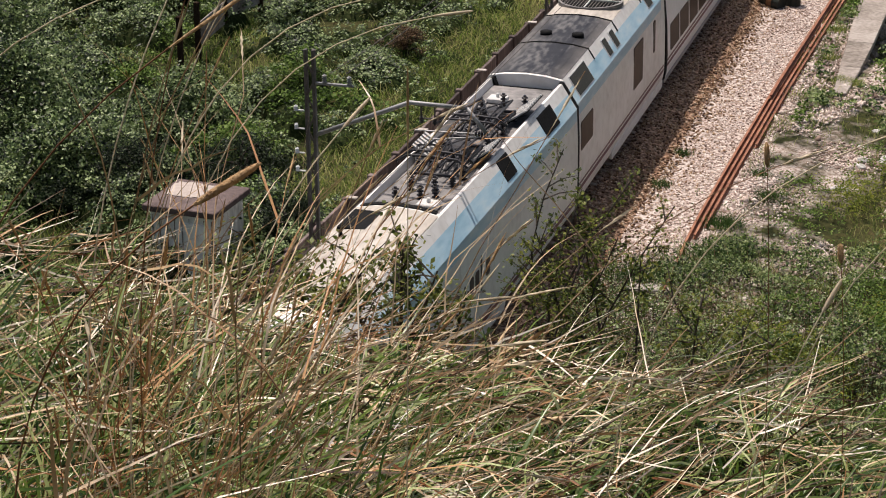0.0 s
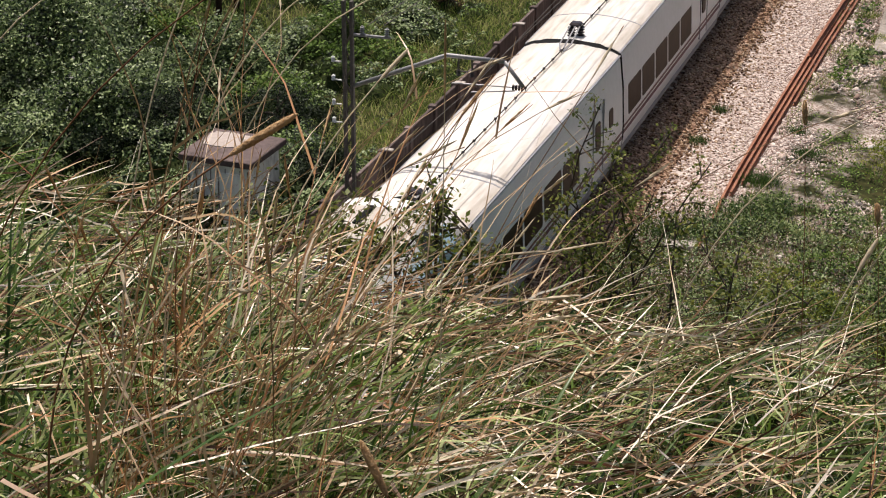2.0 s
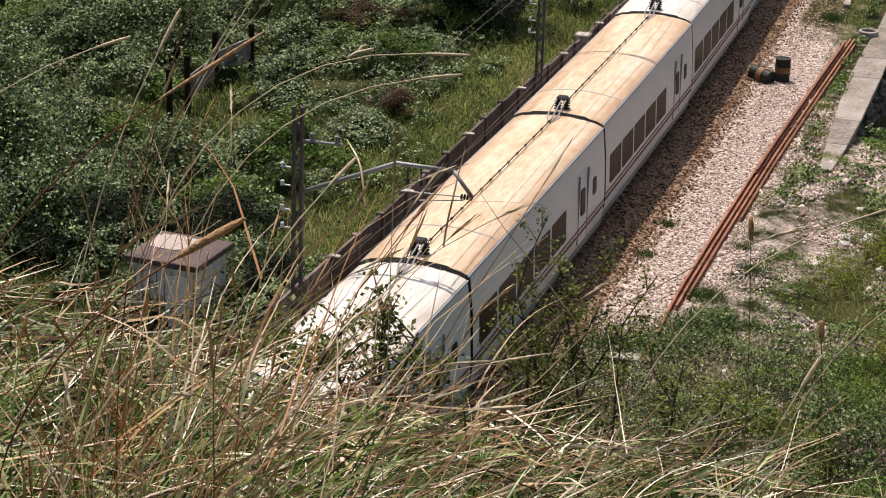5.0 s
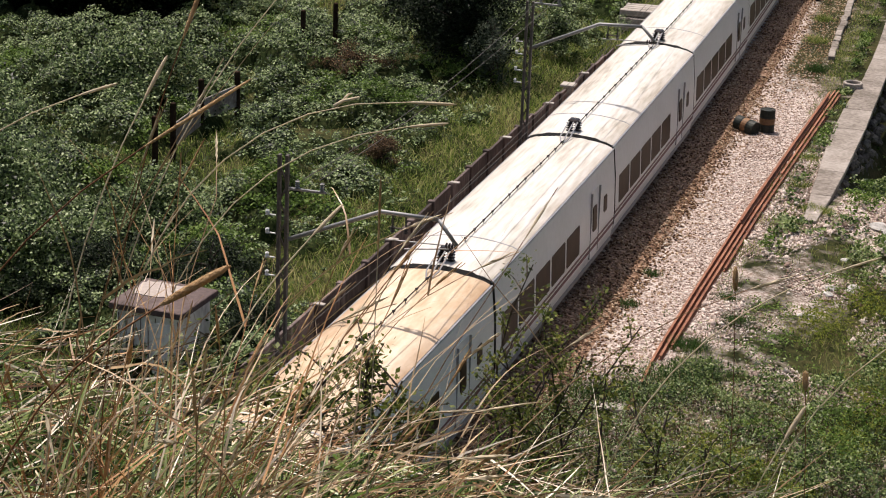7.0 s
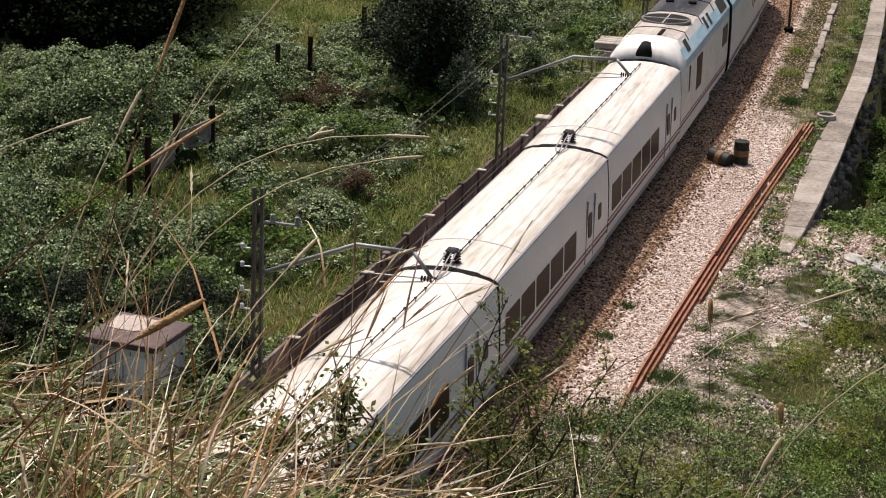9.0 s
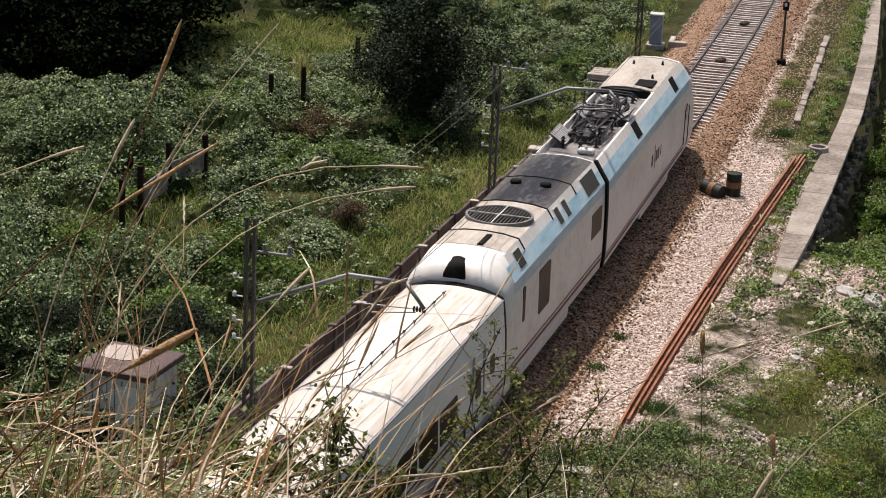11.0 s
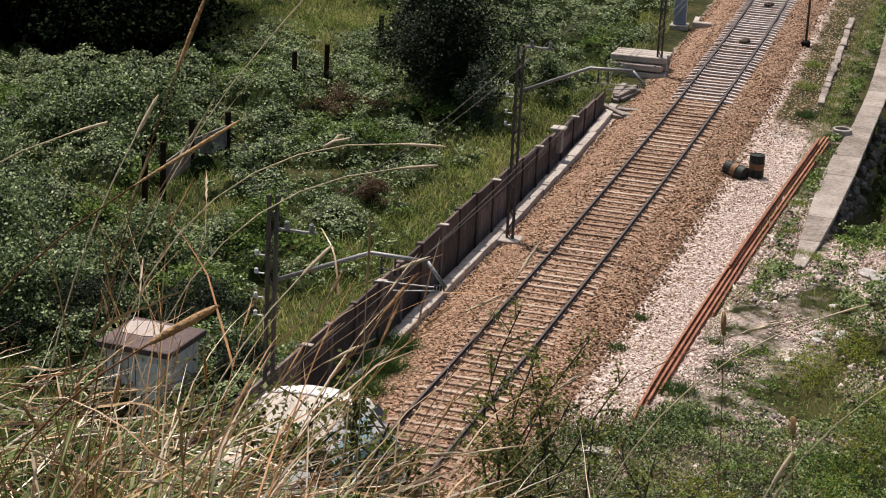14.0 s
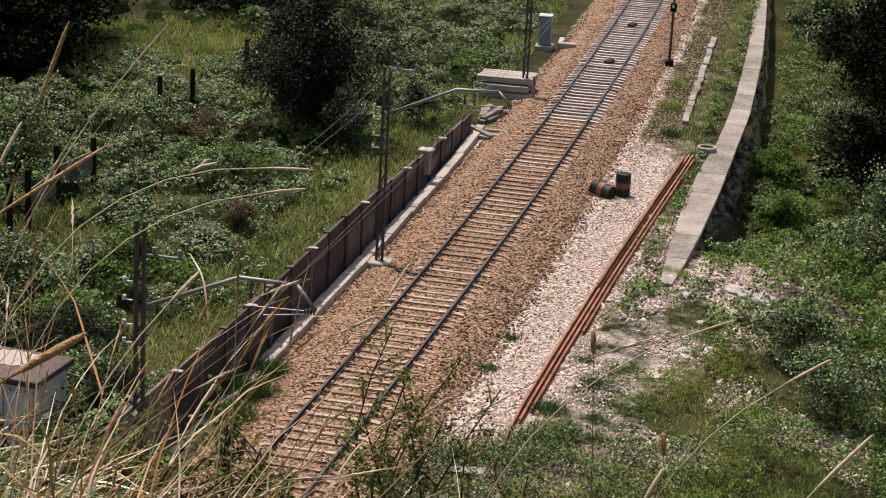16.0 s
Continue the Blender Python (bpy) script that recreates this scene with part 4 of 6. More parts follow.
def spare_rails():
    def line(y):
        return float(np.interp(y, [49, 54, 59, 67.7, 76, 85.2], [4.66, 4.52, 4.60, 4.80, 5.10, 5.46]))

    for o, y0, y1, tip in ((-.16, 49.6, 84.7, 0), (0.0, 53.6, 85.0, 0), (.15, 54.5, 72.0, 0), (.15, 72.3, 85.1, 0), (.30, 61.5, 84.4, 0), (-.05, 66, 83.5, 1)):
        b = bmesh.new()
        ys = list(np.arange(y0, y1, 1.8)) + [y1]
        sweep(b, rail_profile(o, -.44 + .15 * tip), ys, at=line)
        tagged(part("spare_rail", b, M_RUST), "rusty spare rail lying in a bundle on gravel", "rail", group="bundle of spare rails")


spare_rails()


def mast(x, y, z1, base=-.5):
    m = empty("catenary_mast", pose(x, y, base))
    tagged(m, "dark steel lattice mast of the overhead line", "catenary mast", group="catenary masts")
    h = z1 - base
    for s in (-1, 1):
        b = bmesh.new()
        box(b, s * .095, 0, h / 2, .075, .12, h, .008)
        part("leg", b, M_DARKSTEEL, m)
    n = int(h / .42)
    for i in range(n):
        b = bmesh.new()
        z = .3 + i * (h - .4) / n
        k = 1 if i % 2 else -1
        tube(b, [(-.10 * k, .03, z - .2), (.10 * k, .03, z + .2)], .024, 5)
        part("lacing", b, M_DARKSTEEL, m)
    b = bmesh.new()
    box(b, 0, 0, .1, .8, .8, .3, .03)
    part("footing", b, M_CONCRETE, m, "pale concrete footing")
    for z in (h * .80, h * .74, h * .66, h * .60):
        b = bmesh.new()
        tube(b, [(-.18, 0, z), (-.42, 0, z)], .02, 5)
        insulator(b, -.38, 0, z - .02, .14, .05)
        part("side_insulator", b, M_PALEINS, m, "small pale insulator")
    return m


def arm(m, pts, y):
    """Cantilever in the plane across the track: world x, z points."""
    o = Vector((m.location.x, 0, m.location.z))
    p = [Vector((x, 0, z)) - o for x, z in pts]
    b = bmesh.new()
    tube(b, p[:3], .055, 8)
    a = part("cantilever", b, M_STEEL, m, "galvanised cantilever tube")
    b = bmesh.new()
    tube(b, [p[2], p[3]], .05, 8)
    part("drop_tube", b, M_STEEL, a)
    b = bmesh.new()
    c = p[3]
    for i in range(4):
        tube(b, [c + Vector((-.02 - .07 * i, 0, -.02)), c + Vector((-.05 - .07 * i, 0, -.02))], .07, 8)
    part("insulator", b, M_INSUL, a)
    for dz, e in ((-.02, -1.7), (-.10, -1.25)):
        b = bmesh.new()
        tube(b, [c + Vector((-.2, 0, dz)), c + Vector((e, 0, dz * 2.2 - .02))], .018, 5)
        part("steady_arm", b, M_STEEL, a)
    mid = p[1].lerp(p[2], .32)
    b = bmesh.new()
    for k in (-.16, .16):
        tube(b, [mid + Vector((k, 0, 0)), mid + Vector((k, 0, -.32))], .02, 5)
        insulator(b, mid.x + k, 0, mid.z - .46, .16, .06)
    tube(b, [mid + Vector((-.2, 0, -.34)), mid + Vector((.2, 0, -.34))], .02, 5)
    part("hanger", b, M_DARKSTEEL, a)


mast_1 = mast(-2.97, 44.4, 6.95)
arm(mast_1, [(-2.9, 4.88), (-.57, 5.88), (.79, 5.86), (1.25, 5.29)], 44.4)
mast_2 = mast(-2.66, 66.0, 6.30)
arm(mast_2, [(-2.54, 4.78), (-.35, 5.78), (1.04, 5.84), (1.48, 5.38)], 66)
mast_3 = mast(-2.9, 92.7, 6.4)
for m, z in ((mast_1, 6.15), (mast_2, 6.25)):
    b = bmesh.new()
    z -= m.location.z
    box(b, .55, 0, z, 1.0, .06, .06, .01)
    insulator(b, .35, 0, z + .03, .2, .06), insulator(b, .95, 0, z + .03, .2, .06)
    part("feeder_bracket", b, M_STEEL, m, "pale feeder bracket")


def wire(a, b_, sag, r=.009):
    b = bmesh.new()
    a, b_ = Vector(a), Vector(b_)
    tube(b, [a.lerp(b_, i / 10) - Vector((0, 0, sag * 4 * (i / 10) * (1 - i / 10))) for i in range(11)], r, 5)
    tagged(part("overhead_wire", b, M_DARKSTEEL), "thin grey wire of the overhead line", "wire", group="overhead wires")


wire((-2.1, 44.4, 6.42), (-1.75, 66, 6.50), .25)
wire((-2.5, 44.4, 6.40), (-2.3, 66, 6.48), .40)
wire((-1.75, 66, 6.50), (-2.0, 92.7, 6.3), .35)
wire((.1, 44.4, 5.25), (.1, 66, 5.30), .02)
wire((.3, 44.4, 5.55), (.35, 66, 5.5), .22)
wire((.1, 66, 5.30), (-.35, 92.7, 5.3), .02)
wire((.35, 66, 5.5), (-.2, 92.7, 5.6), .3)
wire((.1, 44.4, 5.25), (-1.4, 12, 5.3), .02)


def slab_stack():
    s = empty("stack_of_sleepers", pose(-3.85, 93.3, -.5, 0, 0, 3))
    tagged(s, "stack of pale old concrete sleepers", "sleeper stack")
    rnd = random.Random(8)
    for layer in (0, 1, 2):
        if layer:
            for x in (-.8, .8):
                b = bmesh.new()
                box(b, x, 0, .30 * layer + .015 + .03 * (layer - 1), .10, 2.1, .05, .005)
                part("spacer", b, M_TIMBER, s)
        for i in range(5 - (layer == 2)):
            b = bmesh.new()
            box(b, rnd.uniform(-.1, .1), -.85 + i * .40 + .15 * (layer > 1), .16 + .345 * layer, 2.5 + rnd.uniform(-.15, .1), .33 + rnd.uniform(-.02, .02), .28, .03)
            part("sleeper", b, M_CONCRETE, s)


slab_stack()


def plank(x, y, z, rz, length, ry=0.0, label="grey weathered timber sleeper dumped by the track"):
    b = bmesh.new()
    box(b, 0, 0, 0, .24, length, .16, .02)
    o = part("timber_sleeper", b, M_TIMBER)
    o.matrix_world = pose(x, y, z, ry, 0, rz)
    tagged(o, label, "timber", group="dumped timbers")


for x, y, z, rz, l, ry in ((-3.9, 88.4, -.36, 8, 2.2, 0), (-3.6, 88.2, -.36, -2, 2.3, 0), (-3.3, 88.4, -.36, -10, 2.1, 0), (-3.75, 88.5, -.19, 2, 2.2, 0), (-3.42, 88.2, -.19, -14, 2.0, 3),
                           (-3.05, 85.2, -.38, 60, 1.6, 0), (-2.9, 84.4, -.36, 75, 1.5, 2), (-3.2, 84.8, -.22, 48, 1.5, 4), (-2.7, 85.7, -.36, 95, 1.3, 0)):
    plank(x, y, z, rz, l, ry)


def cabinet():
    c = empty("trackside_cabinet", pose(-4.05, 104.0, -.5, 0, 0, 5))
    tagged(c, "blue-grey trackside equipment cabinet on concrete base", "cabinet")
    b = bmesh.new()
    box(b, 0, 0, .1, .9, .9, .35, .03)
    part("base", b, M_CONCRETE, c)
    b = bmesh.new()
    box(b, 0, 0, 1.0, .62, .5, 1.45, .03)
    body = part("body", b, M_BLUEGREY, c)
    b = bmesh.new()
    box(b, 0, 0, 1.76, .72, .6, .09, .03)
    part("lid", b, M_PALEINS, c, "pale cabinet top")
    b = bmesh.new()
    box(b, .0, -.26, 1.0, .5, .02, 1.3, .01)
    part("door", b, M_BLUEGREY, body)
    b = bmesh.new()
    box(b, 1.1, .2, .22, .9, .35, .4, .03), box(b, .75, .9, .3, .25, 1.6, .18, .02)
    part("side_block", b, M_CONCRETE, c)


cabinet()


def marker_post():
    p = empty("signal_post", pose(2.36, 102.9, -.5))
    tagged(p, "slim dark signal post with small black head", "signal post")
    b = bmesh.new()
    tube(b, [(0, 0, 0), (0, 0, 5.0)], .06, 8)
    part("pole", b, M_DARKSTEEL, p)
    b = bmesh.new()
    box(b, 0, 0, .18, .42, .42, .3, .05)
    part("foot", b, M_BLACK, p)
    b = bmesh.new()
    box(b, 0, -.08, 2.95, .30, .12, .42, .03)
    h = part("head", b, M_BLACK, p)
    b = bmesh.new()
    box(b, 0, -.145, 3.02, .12, .015, .16)
    part("plate", b, M_PALEINS, h)


marker_post()


def manhole():
    m = empty("manhole_ring", pose(6.05, 86.0, -.5))
    tagged(m, "pale concrete manhole ring sunk in the grass", "manhole")
    b = bmesh.new()
    n = 24
    r = [[b.verts.new((q_r * math.cos(q * math.tau / n), q_r * math.sin(q * math.tau / n), z)) for q in range(n)] for q_r, z in ((.40, 0), (.40, .34), (.37, .37), (.31, .37), (.29, .34), (.29, .05))]
    for r0, r1 in zip(r, r[1:]):
        for q in range(n):
            b.faces.new((r0[q], r0[(q + 1) % n], r1[(q + 1) % n], r1[q]))
    part("ring", b, M_CONCRETE, m)
    b = bmesh.new()
    tube(b, [(0, 0, .04), (0, 0, .10)], .30, 20)
    part("floor", b, M_UNDER, m)


manhole()


def dropped_slab():
    b = bmesh.new()
    box(b, 0, 0, 0, 1.05, .42, .14, .025)
    o = part("concrete_slab", b, M_CONCRETE)
    o.matrix_world = pose(4.05, 49.75, -.38, 0, 0, 14)
    tagged(o, "pale concrete slab lying below the spare rails", "slab")


dropped_slab()


def fence():
    f = empty("old_fence")
    tagged(f, "old fence of tarred posts with rusted sheet panels", "fence")
    pts = [(-14.3, 62.6), (-14.35, 64.2), (-14.55, 67.1), (-14.2, 69.6), (-15.6, 80.2), (-14.7, 81.6), (-14.2, 87.2)]
    for x, y in pts:
        z = float(height(x, y))
        b = bmesh.new()
        box(b, x, y, z + 1.0, .17, .17, 2.2, .02, Matrix())
        part("post", b, M_DARKTIMBER, f)
    for (x0, y0), (x1, y1) in ((pts[1], pts[2]), (pts[2], pts[3])):
        z = float(height(x0, y0))
        b = bmesh.new()
        a = math.atan2(y1 - y0, x1 - x0)
        L = math.hypot(x1 - x0, y1 - y0) - .2
        box(b, 0, 0, 0, L, .05, .8, .01, Matrix.Translation(((x0 + x1) / 2, (y0 + y1) / 2, z + .95)) @ Matrix.Rotation(a, 4, "Z"))
        part("sheet", b, M_SCRAP, f, "rusted grey sheet panel")


fence()


def rocks(name, label, x, y, n, spread, size, seed):
    rnd = random.Random(seed)
    for i in range(n):
        px, py = x + rnd.gauss(0, spread[0]), y + rnd.gauss(0, spread[1])
        b = bmesh.new()
        bmesh.ops.create_icosphere(b, subdivisions=2, radius=size * rnd.uniform(.5, 1.2))
        k = Vector((rnd.uniform(.8, 1.5), rnd.uniform(.7, 1.2), rnd.uniform(.4, .7)))
        o = Vector((rnd.random() * 50, rnd.random() * 50, 0))
        for v in b.verts:
            v.co = Vector(a * c for a, c in zip(v.co, k)) * (1 + .35 * noise.noise(v.co / size * 1.3 + o))
        r = part(name, b, M_PALEROCK)
        r.matrix_world = pose(px, py, float(height(px, py)) + size * .15, rnd.uniform(-15, 15), 0, rnd.uniform(0, 360))
        tagged(r, label, "rock", group="loose pale rocks")


M_PALEROCK = mat("pale_limestone", [(0.28, 0.26, 0.24), (0.46, 0.44, 0.42), (0.60, 0.58, 0.56)], 0.9, big=2, small=12, bump=0.5, per_object=0.3)
rocks("rock", "pale limestone rock lying in the weeds", 9.2, 67.5, 7, (.5, .6), .30, 1)
rocks("rock", "pale rubble stone below the retaining wall", 8.3, 77.0, 6, (.3, 1.0), .26, 2)
rocks("rock", "pale rubble stone in rough grass", 8.2, 62.5, 8, (.5, 1.5), .17, 3)
rocks("rock", "small pale stone on the gravel", 3.9, 84.5, 4, (.6, 1.5), .10, 4)


# ---------------------------------------------------------------- plants
def leafmat(name, colours, rough=0.55, trans=0.3, spec=0.15, big=0.4):
    return mat(name, colours, rough, big=big, small=3, island=1.0, spec=spec, translucent=trans, coords="Object")


M_BRAMBLE = leafmat("bramble_leaf", [(0.006, 0.014, 0.004), (0.04, 0.075, 0.018), (0.145, 0.21, 0.065), (0.31, 0.38, 0.18)], 0.48, 0.16, 0.3)
M_BRIGHTLEAF = leafmat("fresh_weed_leaf", [(0.03, 0.06, 0.008), (0.085, 0.15, 0.022), (0.20, 0.29, 0.07)], 0.55, 0.3)
# Leaf colours taken near black to paint in the shade of wood and hollow.
M_SHADELEAF = leafmat("shade_dark_leaf", [(0.001, 0.002, 0.001), (0.003, 0.006, 0.002), (0.006, 0.011, 0.004), (0.018, 0.028, 0.012)], 0.8, 0.0, 0.02)
M_SCRUB = leafmat("scrub_leaf", [(0.02, 0.045, 0.01), (0.08, 0.135, 0.028), (0.17, 0.24, 0.06), (0.34, 0.40, 0.18)], 0.5, 0.35, 0.3)
M_SAPLEAF = leafmat("sapling_leaf", [(0.05, 0.07, 0.014), (0.13, 0.17, 0.032), (0.25, 0.26, 0.06)], 0.5, 0.45, 0.25)
M_GREEN = leafmat("green_grass_blade", [(0.012, 0.028, 0.005), (0.045, 0.095, 0.014), (0.15, 0.24, 0.036), (0.42, 0.48, 0.18)], 0.34, 0.22, 0.45, big=1.2)
M_STRAW = leafmat("dry_straw_blade", [(0.05, 0.024, 0.011), (0.25, 0.14, 0.066), (0.60, 0.44, 0.27), (0.93, 0.83, 0.67)], 0.42, 0.06, 0.5, big=1.2)
M_REDSTEM = leafmat("red_brown_stem", [(0.12, 0.05, 0.022), (0.32, 0.16, 0.075), (0.56, 0.36, 0.20)], 0.5, 0.06, big=1.2)
M_FIELD = leafmat("meadow_grass", [(0.035, 0.07, 0.010), (0.15, 0.23, 0.04), (0.28, 0.35, 0.075), (0.48, 0.46, 0.20)], 0.55, 0.38, big=0.25)
M_BROWNWEED = leafmat("withered_brown_weed", [(0.03, 0.02, 0.012), (0.09, 0.055, 0.03), (0.20, 0.13, 0.07)], 0.7, 0.15)
M_BARK = mat("rough_dark_bark", [(0.03, 0.022, 0.016), (0.08, 0.06, 0.045)], 0.9, big=3, small=18, bump=0.6)
M_SEED = mat("tawny_seed_head", [(0.34, 0.20, 0.09), (0.58, 0.38, 0.19), (0.74, 0.54, 0.30)], 0.8, big=20, small=120, bump=0.5, bump_scale=180, translucent=0.3)
M_PALESEED = mat("pale_seed_head", [(0.55, 0.45, 0.30), (0.78, 0.68, 0.50)], 0.8, big=20, small=120, translucent=0.25)


def vnoise(x, y, s, seed=0):
    """Smooth value noise between 0 and 1."""
    x, y = np.asarray(x) * s + 300.0, np.asarray(y) * s + 300.0
    xi, yi = np.floor(x), np.floor(y)
    fx, fy = x - xi, y - yi
    fx, fy = fx * fx * (3 - 2 * fx), fy * fy * (3 - 2 * fy)

    def h(a, b):
        v = np.sin(a * 127.1 + b * 311.7 + seed * 74.7) * 43758.5453
        return v - np.floor(v)

    return (h(xi, yi) * (1 - fx) + h(xi + 1, yi) * fx) * (1 - fy) + (h(xi, yi + 1) * (1 - fx) + h(xi + 1, yi + 1) * fx) * fy


def mesh_object(name, verts, faces, material, smooth_faces=False):
    me = bpy.data.meshes.new(name)
    verts, faces = np.asarray(verts, np.float32), np.asarray(faces, np.int32)
    k = faces.shape[1]
    me.vertices.add(len(verts)), me.loops.add(faces.size), me.polygons.add(len(faces))
    me.vertices.foreach_set("co", verts.ravel())
    me.loops.foreach_set("vertex_index", faces.ravel())
    me.polygons.foreach_set("loop_start", np.arange(0, faces.size, k, dtype=np.int32))
    me.update(calc_edges=True)
    me.validate()
    me.materials.append(material)
    return new(name, me)


def leaves(rng, p, size, up=0.5, aspect=0.55, lean=None):
    """Folded pointed leaves at the points p. Returns vertices and triangles."""
    n = len(p)
    nrm = rng.normal(size=(n, 3))
    nrm[:, 2] = np.abs(nrm[:, 2]) + up
    if lean is not None:
        nrm += lean
    nrm /= np.linalg.norm(nrm, axis=1)[:, None]
    a = np.cross(nrm, rng.normal(size=(n, 3)))
    a /= np.linalg.norm(a, axis=1)[:, None] + 1e-9
    b = np.cross(nrm, a)
    s = (size * rng.uniform(.6, 1.35, n))[:, None]
    w = s * aspect * .5
    base, tip = p - a * s * .5, p + a * s * .5 - nrm * s * .12
    l, r = p - b * w - nrm * s * .08, p + b * w - nrm * s * .08
    v = np.stack([base, l, tip, r], 1).reshape(-1, 3)
    i = np.arange(n)[:, None] * 4
    f = np.concatenate([i + np.array([[0, 2, 1]]), i + np.array([[0, 3, 2]])], 0)
    return v, f


def blades(rng, base, length, width, az, rise, droop, seg=4, kink=0.0):
    """Tapering curved ribbons. rise: elevation at the foot; droop: how far they bend over, radians."""
    n = len(base)
    p = base.copy()
    pts, t = [p.copy()], np.linspace(0, 1, seg + 1)
    for k in range(seg):
        e = rise - droop * ((k + .5) / seg) ** 1.3
        if kink:
            az = az + rng.normal(0, kink, n)
            e = e + rng.normal(0, kink, n)
        step = (length / seg)[:, None]
        p = p + step * np.stack([np.cos(e) * np.cos(az), np.cos(e) * np.sin(az), np.sin(e)], 1)
        pts.append(p.copy())
    side = np.stack([-np.sin(az), np.cos(az), np.zeros(n)], 1)
    tw = rng.uniform(-1.5, 1.5, n)[:, None]
    side = side * np.cos(tw) + np.array([[0, 0, 1]]) * np.sin(tw)
    v = []
    for k, q in enumerate(pts):
        w = (width * (1 - .85 * t[k] ** 1.8) * .5)[:, None]
        v += [q - side * w, q + side * w]
    v = np.stack(v, 1)
    m = 2 * (seg + 1)
    i = np.arange(n)[:, None] * m
    f = np.concatenate([i + np.array([[2 * k, 2 * k + 1, 2 * k + 3, 2 * k + 2]]) for k in range(seg)], 0)
    return v.reshape(-1, 3), f


def offset_of(x, y):
    return x + CURVE * (np.clip(y, -60, 180) - 70) ** 2


def scatter(rng, n, x0, x1, y0, y1):
    return rng.uniform(x0, x1, n), rng.uniform(y0, y1, n)


# --- the wild slope beyond the wall: brambles, weeds, meadow grass
def meadow(x, y):
    a = np.exp(-(((x + 19.5) / 5.0) ** 2 + ((y - 94.5) / 5.5) ** 2))
    l = offset_of(x, y)
    b = smooth(l, -9.0, -5.8) * smooth(y, 50, 54) * (1 - .6 * smooth(y, 82, 92))
    return np.clip(a * 1.3 + b * .9, 0, 1)


def mound_map(seed, x0, x1, y0, y1, step, r0, r1, h0, h1):
    """Heights of many overlapping rounded shrubs on a fine grid."""
    rng = np.random.default_rng(seed)
    s = .15
    nx, ny = int((x1 - x0) / s) + 1, int((y1 - y0) / s) + 1
    gx, gy = np.meshgrid(x0 + s * np.arange(nx), y0 + s * np.arange(ny), indexing="ij")
    wx, wy = gx + .9 * (vnoise(gx, gy, 1.1, 61) - .5), gy + .9 * (vnoise(gx, gy, 1.1, 62) - .5)
    h = np.zeros((nx, ny))
    for cx in np.arange(x0, x1, step):
        for cy in np.arange(y0, y1, step):
            px, py = cx + rng.uniform(-.6, .6) * step, cy + rng.uniform(-.6, .6) * step
            r, k = rng.uniform(r0, r1), rng.uniform(h0, h1)
            i0, i1 = max(int((px - r - .6 - x0) / s), 0), max(int((px + r + .6 - x0) / s), 0)
            j0, j1 = max(int((py - r - .6 - y0) / s), 0), max(int((py + r + .6 - y0) / s), 0)
            d = ((wx[i0:i1, j0:j1] - px) ** 2 + (wy[i0:i1, j0:j1] - py) ** 2) / r ** 2
            h[i0:i1, j0:j1] = np.maximum(h[i0:i1, j0:j1], k * np.sqrt(np.clip(1 - d, 0, 1)))

    def at(x, y):
        i = np.clip(((x - x0) / s).astype(int), 0, nx - 1)
        j = np.clip(((y - y0) / s).astype(int), 0, ny - 1)
        return h[i, j]
    return at


SLOPE_MOUNDS = mound_map(5, -44, -2, 36, 124, 1.7, .5, 1.5, .3, 1.75)
BANK_MOUNDS = mound_map(6, 3, 27, 36, 143, 1.6, .45, 1.1, .25, 1.3)


def bramble_height(x, y):
    clear = np.exp(-(((x + 12.9) / 2.2) ** 2 + ((y - 62.0) / 5.0) ** 2))
    return SLOPE_MOUNDS(x, y) * (1 - .8 * meadow(x, y)) * (1 - .85 * clear) + .08


def clumped(rng, cx, cy, cz, per, r):
    """Points bunched round clump centres, on their upper side."""
    n = len(cx) * per
    q = rng.normal(0, 1, (n, 3))
    q /= np.linalg.norm(q, axis=1)[:, None] + 1e-9
    q[:, 2] = np.abs(q[:, 2]) * .8 - .15
    k = np.repeat(r * rng.uniform(.6, 1.5, len(cx)), per) * rng.uniform(.55, 1.05, n)
    return np.stack([np.repeat(cx, per), np.repeat(cy, per), np.repeat(cz, per)], 1) + q * k[:, None]


